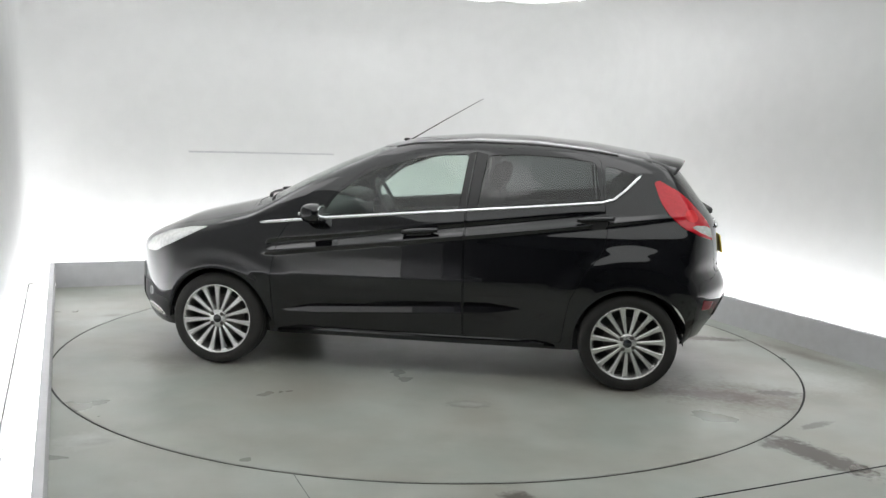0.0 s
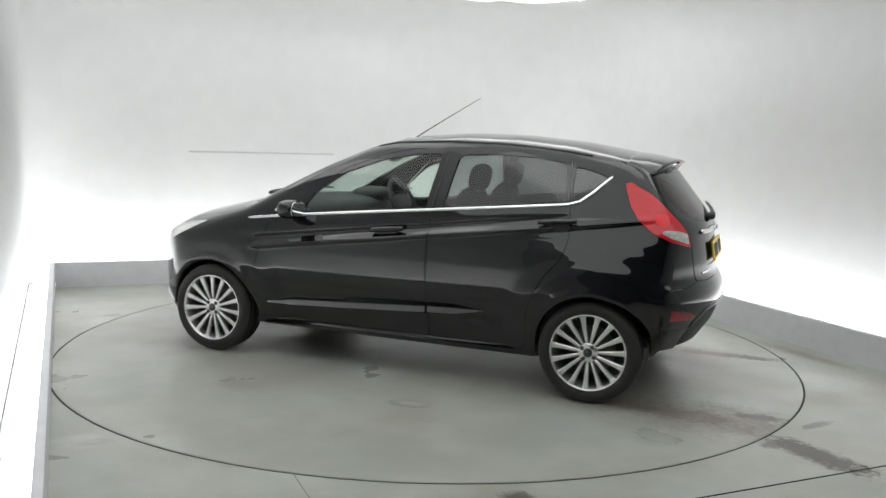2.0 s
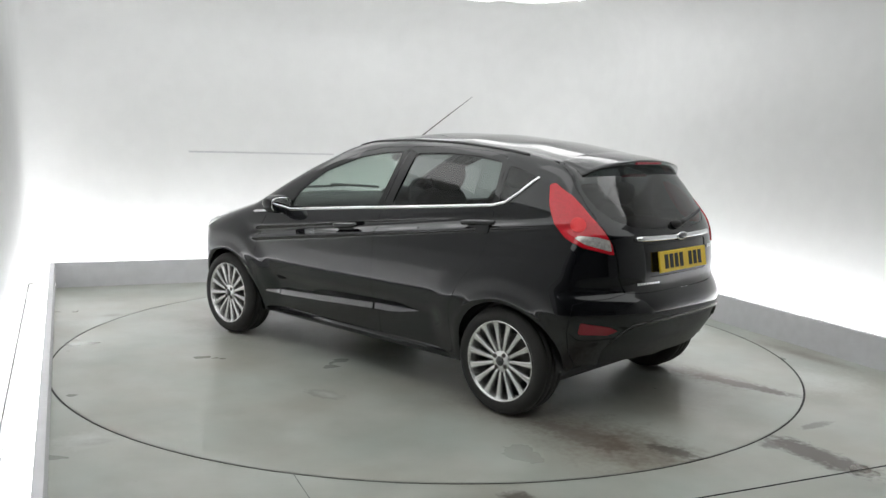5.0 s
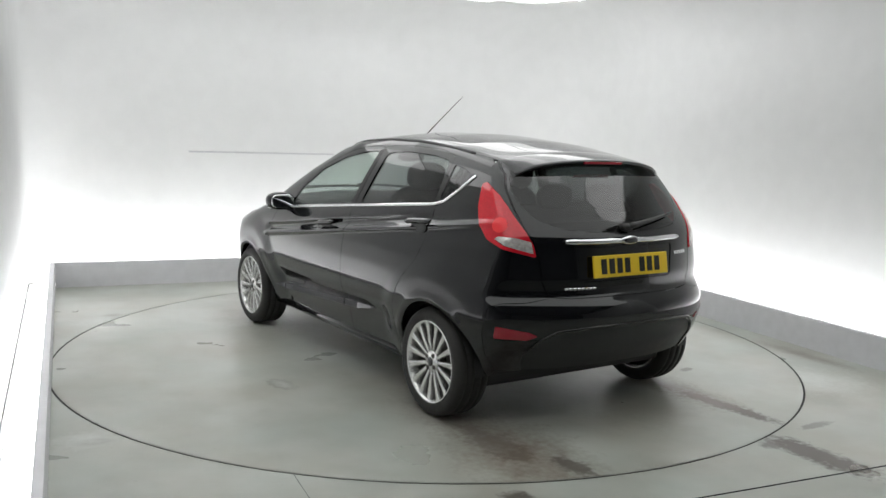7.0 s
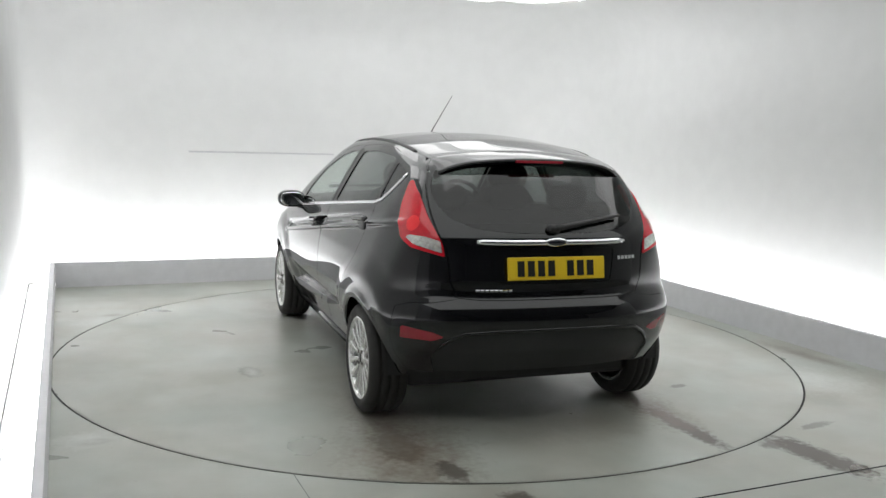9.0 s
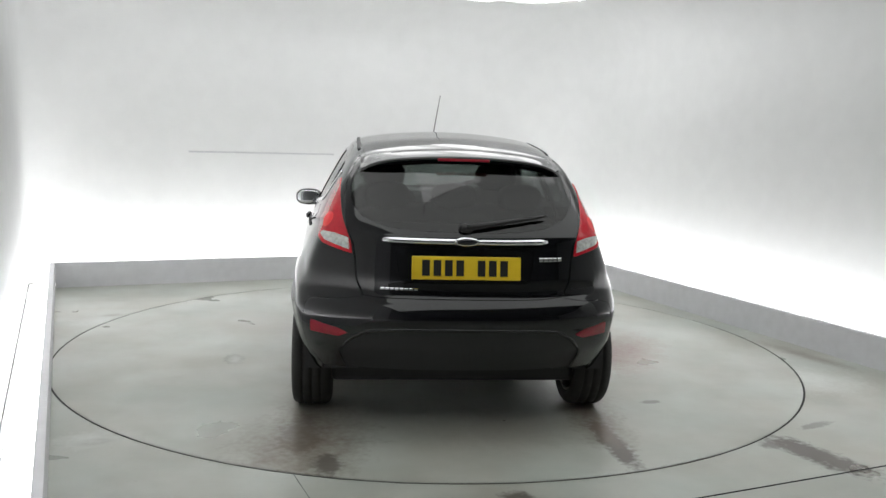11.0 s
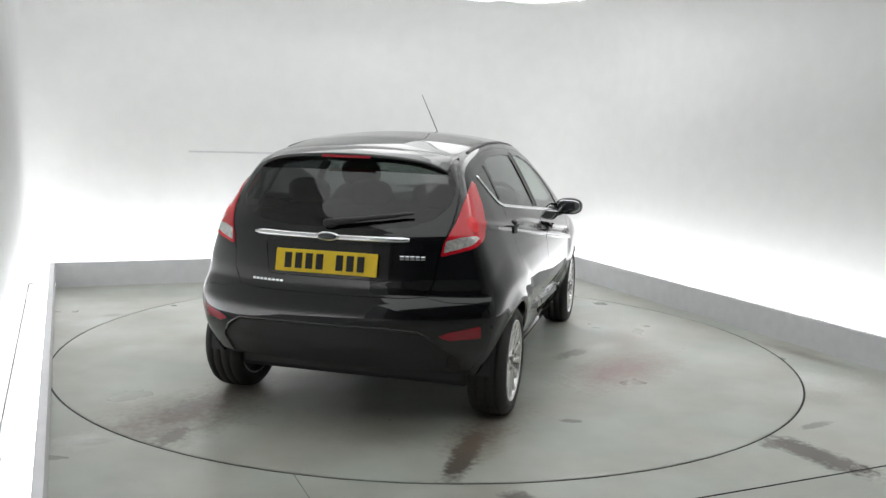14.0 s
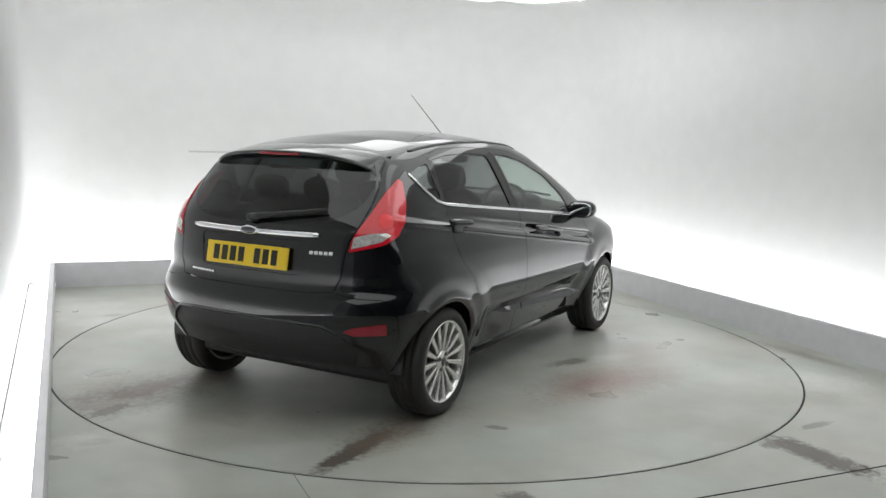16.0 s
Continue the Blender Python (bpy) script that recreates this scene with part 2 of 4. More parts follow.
    setting("wall_right", box_bm(wu1 + 1.0, wu1 + 1.12, VF, V0 - 0.4, 0, CEIL_Z - 0.02), M_WALL, "unseen white hall wall added to brighten reflections", "wall")
    setting("wall_entrance", box_bm(wu1, wu1 + 1.12, V0 - 0.4, V0 - 0.304, 0, CEIL_Z - 0.02), M_WALL, "unseen white return wall added beside the bay", "wall")
    # unseen glowing strip, added to brighten the hall wall and the tailgate's reflections
    setting("ceiling_return", box_bm(wu1 + 0.121, wu1 + 1.12, V0 - 1.5, V0 - 0.3, CEIL_Z, CEIL_Z + 0.1), M_CEIL, "unseen glowing fill strip added over the side of the hall", "ceiling")
    setting("wall_rear", box_bm(wu0 - 0.12, wu1 + 1.12, VF - 0.1, VF, 0, CEIL_Z - 0.02), M_DARK, "unseen dark wall added to close the hall behind the stand", "wall")
    # luminous ceiling over the bay, its front 1.5 m added unseen as fill light; dark one over the hall
    setting("ceiling", box_bm(wu0 - 0.12, wu1 + 0.12, V0 - 1.5, wv1 + 0.12, CEIL_Z, CEIL_Z + 0.1), M_CEIL, "glowing white stretched ceiling over the bay, extended unseen over the hall", "ceiling")
    setting("ceiling_hall", box_bm(wu0 - 0.12, wu1 + 1.12, VF, V0 - 1.504, CEIL_Z, CEIL_Z + 0.1), M_DARK, "unseen dark ceiling added over the hall", "ceiling")
    # first two match the far corner's bright spots; the others are added unseen
    for u, v in ((1.32, 1.98), (2.02, 1.40), (0.4, 1.95), (0.75, 0.2), (1.95, 0.2), (-0.75, 1.95), (-0.6, 0.2), (-1.8, 1.9), (-1.95, 0.2), (0.75, -1.5), (-0.6, -1.5), (1.95, -1.5)):
        ob = new("ceiling_light")
        ob.matrix_world = ROOM @ pose(u, v, 0)
        part("frame", box_bm(-0.33, 0.33, -0.61, 0.61, CEIL_Z - 0.018, CEIL_Z - 0.001, 0.004), M_WALL, ob, "white lamp frame")
        part("diffuser", box_bm(-0.32, 0.32, -0.6, 0.6, CEIL_Z - 0.03, CEIL_Z - 0.0175, 0.005), M_LAMP, ob, "glowing opal diffuser")
        tagged(ob, "bright white flat panel light under the ceiling, most of them added unseen", "ceiling light", "ceiling panel lights")


build_room()


def build_turntable():
    base = new("turntable")
    part("top_plate", disc_bm(0, TABLE_R, 0.0), M_TABLE, base)
    bm = disc_bm(TABLE_R, TABLE_R + 0.0125, -0.003)
    part("rim_gap", bm, M_LINE, base, "dark gap round the turntable")
    return tagged(base, "round grey-green painted turntable flush with the floor, tyre dirt on it", "turntable")


turntable = build_turntable()


# ================= the car =================
# car space: x to the nose, y to its left, z up, origin under the middle of the wheelbase
M_PAINT = mat("black_metallic_car_paint", (0.0062, 0.0066, 0.0084), 0.40, metal=0.3, coat=1.0, spec=0.0)
M_PAINT.node_tree.nodes["Principled BSDF"].inputs["Coat IOR"].default_value = 1.61
M_PAINT.node_tree.nodes["Principled BSDF"].inputs["Coat Roughness"].default_value = 0.015
M_TRIM = mat("black_plastic_trim", (0.022, 0.022, 0.023), 0.48, grain=0.1, grain_size=300, bump=0.15)
M_GLOSSTRIM = mat("satin_black_trim", (0.010, 0.010, 0.011), 0.3, grain=0.1, grain_size=200)
M_RUBBER = mat("tyre_rubber", (0.026, 0.025, 0.024), 0.7, grain=0.25, grain_size=30, bump=0.2)
M_CHROME = mat("chrome", (0.82, 0.83, 0.84), 0.12, metal=1.0)
M_ALLOY = mat("silver_alloy", (0.76, 0.76, 0.75), 0.26, metal=0.75, grain=0.05, grain_size=30)
M_STEEL = mat("dark_brake_steel", (0.10, 0.095, 0.09), 0.5, metal=0.6, grain=0.25, grain_size=40)
M_RED = mat("red_lamp_lens", (0.60, 0.012, 0.026), 0.12, coat=1.0, spec=0.3, grain=0.12, grain_size=90, bump=0.2)
M_REDDIM = mat("dim_red_reflector", (0.30, 0.008, 0.022), 0.2, coat=0.6)
M_REDDARK = mat("inner_red_lamp_lens", (0.85, 0.035, 0.045), 0.2, coat=0.4, spec=0.3)
M_HEAD = mat("headlight_lens", (0.88, 0.89, 0.88), 0.1, metal=0.25, coat=1.0, grain=0.25, grain_size=45)
M_CLEAR = mat("clear_lamp_lens", (0.72, 0.70, 0.68), 0.15, metal=0.5, coat=1.0, grain=0.45, grain_size=70, bump=0.6)
M_YELLOW = mat("yellow_plate", (0.80, 0.56, 0.03), 0.35, grain=0.03, grain_size=60)
M_BLACKINK = mat("black_characters", (0.012, 0.012, 0.012), 0.5)
M_BADGE = mat("dark_badge", (0.014, 0.015, 0.022), 0.2, coat=1.0)
M_CLOTH = mat("dark_seat_cloth", (0.012, 0.012, 0.013), 0.9, grain=0.25, grain_size=80, bump=0.3)
M_DASH = mat("dark_dashboard", (0.03, 0.03, 0.032), 0.6, grain=0.15, grain_size=200, bump=0.2)
M_MIRROR = mat("mirror_glass", (0.85, 0.87, 0.88), 0.02, metal=1.0)


def glass(name, tint):
    m = bpy.data.materials.new(name)
    m.use_nodes = True
    nt = m.node_tree
    nt.nodes.clear()
    out = nt.nodes.new("ShaderNodeOutputMaterial")
    mixer, tr, gl, fr = (nt.nodes.new(k) for k in ("ShaderNodeMixShader", "ShaderNodeBsdfTransparent", "ShaderNodeBsdfGlossy", "ShaderNodeLayerWeight"))
    tr.inputs[0].default_value = (*tint, 1)
    gl.inputs["Roughness"].default_value = 0.02
    fr.inputs["Blend"].default_value = 0.5
    sharp, lift = nt.nodes.new("ShaderNodeMath"), nt.nodes.new("ShaderNodeMath")
    sharp.operation, lift.operation = "POWER", "MULTIPLY_ADD"
    sharp.inputs[1].default_value, lift.inputs[1].default_value, lift.inputs[2].default_value = 4.0, 0.92, 0.06
    nt.links.new(fr.outputs["Facing"], sharp.inputs[0])
    nt.links.new(sharp.outputs[0], lift.inputs[0])
    nt.links.new(lift.outputs[0], mixer.inputs[0])
    nt.links.new(tr.outputs[0], mixer.inputs[1])
    nt.links.new(gl.outputs[0], mixer.inputs[2])
    nt.links.new(mixer.outputs[0], out.inputs[0])
    return m


M_GLASS = glass("green_tinted_glass", (0.72, 0.80, 0.76))
M_REARGLASS = glass("dark_rear_glass", (0.14, 0.15, 0.15))
M_PRIVACY = glass("dark_privacy_glass", (0.29, 0.31, 0.31))


def curve_table(points, spread):
    """A smooth curve through rough points: linear, then blurred."""
    pts = np.array(sorted(points))
    xs = np.linspace(pts[0, 0] - 0.4, pts[-1, 0] + 0.4, 1200)
    d = xs[1] - xs[0]
    lo, hi = (pts[1] - pts[0]), (pts[-1] - pts[-2])
    ys = np.interp(xs, pts[:, 0], pts[:, 1])
    ys = np.where(xs < pts[0, 0], pts[0, 1] + (xs - pts[0, 0]) * lo[1] / lo[0], ys)
    ys = np.where(xs > pts[-1, 0], pts[-1, 1] + (xs - pts[-1, 0]) * hi[1] / hi[0], ys)
    n = int(3 * spread / d)
    w = np.exp(-0.5 * (np.arange(-n, n + 1) * d / spread) ** 2)
    ys = np.convolve(np.pad(ys, n, mode="edge"), w / w.sum(), mode="valid")
    return lambda v: np.interp(v, xs, ys)


ROOFLINE = curve_table([(2.2, 0.40), (2.09, 0.575), (2.03, 0.66), (1.95, 0.727), (1.85, 0.785), (1.62, 0.888), (1.30, 0.966), (1.13, 1.008), (0.86, 1.15),
                        (0.62, 1.265), (0.31, 1.39), (0.08, 1.445), (-0.27, 1.474), (-0.64, 1.470), (-1.02, 1.438), (-1.31, 1.393), (-1.53, 1.345), (-1.75, 1.30)], 0.035)
TAIL = curve_table([(0.10, -1.56), (0.20, -1.66), (0.30, -1.765), (0.42, -1.845), (0.52, -1.875), (0.60, -1.88), (0.655, -1.855), (0.70, -1.822), (0.78, -1.824),
                    (0.89, -1.808), (0.97, -1.792), (1.02, -1.765), (1.10, -1.70), (1.2, -1.622), (1.3, -1.545), (1.4, -1.465), (1.5, -1.39)], 0.014)
FLANK = curve_table([(0.10, -0.13), (0.20, -0.092), (0.30, -0.063), (0.36, -0.049), (0.45, -0.029), (0.53, -0.012), (0.595, 0.0), (0.72, -0.004), (0.82, -0.016), (0.90, -0.04), (0.97, -0.068),
                     (1.1, -0.13), (1.2, -0.182), (1.3, -0.238), (1.4, -0.30), (1.5, -0.37)], 0.011)
AXLE = 1.2445


def ease(v, a, b):
    t = np.clip((v - a) / (b - a), 0, 1)
    return t * t * (3 - 2 * t)


def body_field(x, y, z):
    """Negative inside the body, zero on its skin: flank, tail, nose and top joined by rounded edges."""
    y = np.abs(y)
    half = 0.856 - 0.034 * ((x + 0.15) / 1.5) ** 2 + FLANK(z) - 0.035 * ease(-x, 0.6, 1.6) * ease(z, 0.5, 0.95) - 0.045 * ease(-x, 1.25, 1.85)
    line = 0.72 + (0.95 - x) * 0.125
    half = half + 0.014 * np.exp(-((z - line) / 0.016) ** 2) * ease(x, -1.75, -1.2) * ease(-x, -0.98, -0.90)
    half = half - 0.018 * np.exp(-((z - line - 0.044) / 0.023) ** 2) * ease(x, -1.3, -0.7) * ease(-x, -0.96, -0.88)
    half = half - 0.032 * ease(-z, -0.535, -0.43) * ease(x, -0.95, -0.68) * ease(-x, -0.95, -0.68)
    for ax in (-AXLE, AXLE):
        r = np.hypot(x - ax, z - 0.29)
        half = half + 0.020 * ease(-r, -0.57, -0.43) * ease(z, 0.28, 0.46) + 0.006 * np.exp(-((r - 0.338) / 0.024) ** 2) * ease(z, 0.2, 0.34)
    side = y - half
    tail = (TAIL(z) + 0.175 * (y / 0.7) ** 2.8) - x
    nose = x - (2.045 - 0.37 * (y / 0.7) ** 2.0 - 0.9 * np.maximum(0.34 - z, 0) ** 1.3)
    xe = x + 0.065 * (y / 0.6) ** 2 * ease(x, -0.1, 0.5) * (1 - 0.6 * ease(x, 0.9, 1.4))
    slope = 1 + 0.35 * ease(x, 0.0, 0.5)
    top = (z - (ROOFLINE(xe) - (0.062 - 0.022 * ease(x, -0.3, 0.5)) * (y / 0.6) ** 2 - 0.030 * (y / 0.7) ** 3 * ease(x, 0.9, 1.5))) / slope
    k = 0.026
    return k * np.log(np.exp(np.clip(side / k, -40, 40)) + np.exp(np.clip(tail / k, -40, 40)) + np.exp(np.clip(nose / k, -40, 40)) + np.exp(np.clip(top / k, -40, 40)))


PIV_R, PIV_F, PIV_Y, RHO = -1.30, 1.45, 0.30, 0.45
Q_TAIL = PIV_R - RHO * math.pi / 2 - PIV_Y      # the tail's middle


def solve_rays(o, d, far=1.4):
    lo, hi = np.zeros(len(o)), np.full(len(o), far)
    for _ in range(34):
        mid = (lo + hi) / 2
        p = o + d * mid[:, None]
        inside = body_field(p[:, 0], p[:, 1], p[:, 2]) < 0
        lo, hi = np.where(inside, mid, lo), np.where(inside, hi, mid)
    return o + d * lo[:, None]


def around(qz):
    """From the girdle coordinate q (x along the flank, then round the tail) and height z to the skin."""
    qz = np.asarray(qz, float)
    q, z = qz[:, 0].copy(), qz[:, 1]
    flip = q < Q_TAIL
    q = np.where(flip, 2 * Q_TAIL - q, q)
    ar = np.clip((PIV_R - q) / RHO, 0, math.pi / 2)
    af = np.clip((q - PIV_F) / RHO, 0, math.pi / 2)
    oy = np.where(q < PIV_R - RHO * math.pi / 2, PIV_Y - (PIV_R - RHO * math.pi / 2 - q), PIV_Y)
    oy = np.where(q > PIV_F + RHO * math.pi / 2, PIV_Y - (q - PIV_F - RHO * math.pi / 2), oy)
    o = np.stack([np.clip(q, PIV_R, PIV_F), oy, z], 1)
    a = af - ar
    d = np.stack([np.sin(a), np.cos(a), np.zeros_like(a)], 1)
    p = solve_rays(o, d)
    p[:, 1] = np.where(flip, -p[:, 1], p[:, 1])
    return p


def above(xy):
    """From plan (x, y) down to the skin."""
    xy = np.asarray(xy, float)
    o = np.stack([xy[:, 0], xy[:, 1], np.full(len(xy), 0.5)], 1)
    return solve_rays(o, np.tile([0.0, 0.0, 1.0], (len(xy), 1)))


def skin_normals(p):
    h = 0.002
    g = np.stack([body_field(*(p + e).T) - body_field(*(p - e).T) for e in np.eye(3) * h], 1)
    return g / np.linalg.norm(g, axis=1)[:, None]


def q_of(kind, val, z):
    """The girdle coordinate at which the skin at height z has that x (or that y)."""
    qs = np.linspace(Q_TAIL, 2.15, 600)
    p = around(np.stack([qs, np.full_like(qs, z)], 1))
    if kind == "x":
        return float(np.interp(val, p[:, 0], qs)) if val < 1.6 else float(qs[np.argmin(abs(p[:, 0] - val))])
    keep = qs < -1.2
    return float(np.interp(val, p[keep, 1], qs[keep]))


def ring_poly(*spec):
    return [(q_of(k, v, z), z) for k, v, z in spec]


def dense(poly, step=0.03, closed=True):
    out = []
    n = len(poly)
    for i in range(n if closed else n - 1):
        a, b = np.array(poly[i]), np.array(poly[(i + 1) % n])
        m = max(1, int(np.linalg.norm(b - a) / step))
        out += [tuple(a + (b - a) * k / m) for k in range(m)]
    return out if closed else out + [tuple(poly[-1])]


def rounded(poly, r=0.02, seg=4):
    """Round the corners of a closed outline."""
    out, n = [], len(poly)
    for i in range(n):
        p0, p1, p2 = (np.array(poly[(i + k - 1) % n], float) for k in range(3))
        a, b = p0 - p1, p2 - p1
        la, lb = np.linalg.norm(a), np.linalg.norm(b)
        ra, rb = min(r, la * 0.45), min(r, lb * 0.45)
        s, e = p1 + a / la * ra, p1 + b / lb * rb
        out += [tuple((1 - t) ** 2 * s + 2 * t * (1 - t) * p1 + t * t * e) for t in np.linspace(0, 1, seg + 1)]
    return out


def inside_poly(pts, poly):
    x, y = pts[:, 0], pts[:, 1]
    c = np.zeros(len(pts), bool)
    n = len(poly)
    for i in range(n):
        (x0, y0), (x1, y1) = poly[i], poly[(i + 1) % n]
        if y0 == y1:
            continue
        c ^= ((y0 > y) != (y1 > y)) & (x < (x1 - x0) * (y - y0) / (y1 - y0) + x0)
    return c


def panels(outline, regions, mapping, step, fine=0.75, shear=0.0):
    """Cut the outlined piece of skin into named panels. regions: (name, polygon), the first that holds a point wins; the rest is 'shell'.
    Returns for each name the points on the skin, their normals and the triangles."""
    from mathutils.geometry import delaunay_2d_cdt
    polys = [dense(outline, step)] + [dense(p, step) for _, p in regions]
    verts, edges = [], []
    for poly in polys:
        b = len(verts)
        verts += [Vector(v) for v in poly]
        edges += [(b + i, b + (i + 1) % len(poly)) for i in range(len(poly))]
    o = np.array(polys[0])
    gx, gy = np.meshgrid(np.arange(o[:, 0].min(), o[:, 0].max(), step), np.arange(o[:, 1].min() - 0.3, o[:, 1].max() + 0.3, step * fine))
    grid = np.stack([gx.ravel() + 0.0013, gy.ravel() + 0.0017 + shear * gx.ravel()], 1)
    grid = grid[inside_poly(grid, polys[0])]
    verts += [Vector(v) for v in grid]
    vo, _, fo, *_ = delaunay_2d_cdt(verts, edges, [], 0, 1e-5)
    flat = np.array([tuple(v) for v in vo])
    tri = np.array([f for f in fo if len(f) == 3])
    mid = flat[tri].mean(1)
    keep = inside_poly(mid, polys[0])
    owner = np.full(len(tri), -1)
    for k in range(len(regions) - 1, -1, -1):
        owner[inside_poly(mid, polys[k + 1])] = k
    p = mapping(flat)
    nrm = skin_normals(p)
    out = {}
    for k in range(-1, len(regions)):
        t = tri[keep & (owner == k)]
        if len(t):
            used, inv = np.unique(t, return_inverse=True)
            name = "shell" if k < 0 else regions[k][0]
            out[name] = (p[used], nrm[used], inv.reshape(-1, 3))
    return out


def panel_mesh(name, data, material, parent, gap=0.0, raise_by=0.0, flange=0.012, mirror=False, label=""):
    """A panel with its edge drawn in by gap and folded inwards, shaded by the true skin normals."""
    p, n, t = (a.copy() for a in data)
    e = {}
    for a, b, c in t:
        for i, j, k in ((a, b, c), (b, c, a), (c, a, b)):
            e[(i, j)] = k
    rim = [(i, j, k) for (i, j), k in e.items() if (j, i) not in e]
    push = np.zeros_like(p)
    for i, j, k in rim:
        d = p[j] - p[i]
        w = p[k] - p[i]
        w = w - d * (w @ d) / max(d @ d, 1e-12)
        w = w / max(np.linalg.norm(w), 1e-9)
        push[i] += w
        push[j] += w
    ln = np.linalg.norm(push, axis=1)
    on = ln > 1e-6
    push[on] /= ln[on][:, None]
    p = p + push * gap + n * raise_by
    face_n = np.cross(p[t[:, 1]] - p[t[:, 0]], p[t[:, 2]] - p[t[:, 0]])
    if (face_n * n[t[:, 0]]).sum() < 0:
        t = t[:, ::-1]
        rim = [(j, i, k) for i, j, k in rim]
    verts, faces, norms = list(p), [tuple(f) for f in t], list(n)
    if flange:
        low = {}
        for i, j, _ in rim:
            for v in (i, j):
                if v not in low:
                    low[v] = len(verts)
                    verts.append(p[v] - n[v] * flange)
                    norms.append(n[v] * 0.2 - push[v])
        for i, j, _ in rim:
            faces.append((j, i, low[i], low[j]))
    verts, norms = np.array(verts), np.array(norms)
    if mirror:
        verts[:, 1] *= -1
        norms[:, 1] *= -1
        faces = [tuple(reversed(f)) for f in faces]
    me = bpy.data.meshes.new(name)
    me.from_pydata(verts.tolist(), [], [tuple(int(v) for v in f) for f in faces])
    me.materials.append(material)
    me.shade_smooth()
    me.normals_split_custom_set_from_vertices((norms / np.linalg.norm(norms, axis=1)[:, None]).tolist())
    ob = new(name, me)
    ob.parent = parent
    return tagged(ob, label)


def strip_bm(pts, nrm, width, height, base=-0.002):
    """A rounded bar laid along points on a surface."""
    pts, nrm = np.asarray(pts, float), np.asarray(nrm, float)
    bm = bmesh.new()
    rings = []
    for i in range(len(pts)):
        t = pts[min(i + 1, len(pts) - 1)] - pts[max(i - 1, 0)]
        s = np.cross(t, nrm[i])
        s = s / np.linalg.norm(s)
        prof = ((-0.5, base), (-0.5, height * 0.5), (-0.3, height), (0.3, height), (0.5, height * 0.5), (0.5, base))
        taper = 0.7 if i in (0, len(pts) - 1) else 1.0
        rings.append([bm.verts.new(tuple(pts[i] + s * width * a * taper + nrm[i] * b)) for a, b in prof])
    for a, b in zip(rings, rings[1:]):
        for i in range(6):
            j = (i + 1) % 6
            bm.faces.new((a[i], a[j], b[j], b[i]))
    bm.faces.new(rings[0]), bm.faces.new(list(reversed(rings[-1])))
    bmesh.ops.recalc_face_normals(bm, faces=bm.faces)
    return bm


def wedge_bm(pts, nrm, height, depth, thin_start, thin_end):
    """A moulding with a sloping upper face and a tucked-in lower one, thinning out at its free ends."""
    bm = bmesh.new()
    n = len(pts)
    rings = []
    for i in range(n):
        k = min((i / 6 if thin_start else 1), ((n - 1 - i) / 6 if thin_end else 1), 1)
        h, d = height * (0.2 + 0.8 * k), depth * (0.1 + 0.9 * k)
        up = np.array([0.0, 0.0, 1.0])
        rings.append([bm.verts.new(tuple(pts[i] + up * h * a + nrm[i] * d * b)) for a, b in ((0.55, 0.1), (0.45, 0.88), (-0.1, 1.0), (-0.16, 0.97), (-0.3, 0.6), (-0.5, -0.2))])
    for a, b in zip(rings, rings[1:]):
        for i in range(6):
            j = (i + 1) % 6
            bm.faces.new((a[i], a[j], b[j], b[i]))
    bm.faces.new(rings[0]), bm.faces.new(list(reversed(rings[-1])))
    bmesh.ops.recalc_face_normals(bm, faces=bm.faces)
    return bm


def mirrored(bm):
    for v in bm.verts:
        v.co.y = -v.co.y
    bmesh.ops.reverse_faces(bm, faces=bm.faces)
    return bm


def lathe_bm(profile, n=48, close=True):
    """Turn a profile of (radius, y) about the y axis."""
    bm = bmesh.new()
    rings = [[bm.verts.new((r * math.cos(2 * math.pi * i / n), y, r * math.sin(2 * math.pi * i / n))) for i in range(n)] for r, y in profile]
    m = len(rings)
    for k in range(m if close else m - 1):
        a, b = rings[k], rings[(k + 1) % m]
        for i in range(n):
            j = (i + 1) % n
            bm.faces.new((a[i], a[j], b[j], b[i]))
    bmesh.ops.recalc_face_normals(bm, faces=bm.faces)
    return bm


def pebble_bm(size, centre, power=2.6, cut_back=None, n=20, m=12):
    """A rounded block (superellipsoid)."""
    bm = bmesh.new()

    def sp(v):
        return math.copysign(abs(v) ** (2 / power), v)
    rows = []
    for i in range(m + 1):
        f = -math.pi / 2 + math.pi * i / m
        row = []
        for j in range(n):
            g = 2 * math.pi * j / n
            x, y, z = sp(math.cos(f)) * sp(math.cos(g)) * size[0], sp(math.cos(f)) * sp(math.sin(g)) * size[1], sp(math.sin(f)) * size[2]
            if cut_back is not None:
                x = max(x, cut_back)
            row.append(bm.verts.new((centre[0] + x, centre[1] + y, centre[2] + z)))
        rows.append(row)
    for a, b in zip(rows, rows[1:]):
        for j in range(n):
            k = (j + 1) % n
            bm.faces.new((a[j], a[k], b[k], b[j]))
    bmesh.ops.remove_doubles(bm, verts=bm.verts, dist=1e-5)
    bmesh.ops.recalc_face_normals(bm, faces=bm.faces)
    return bm


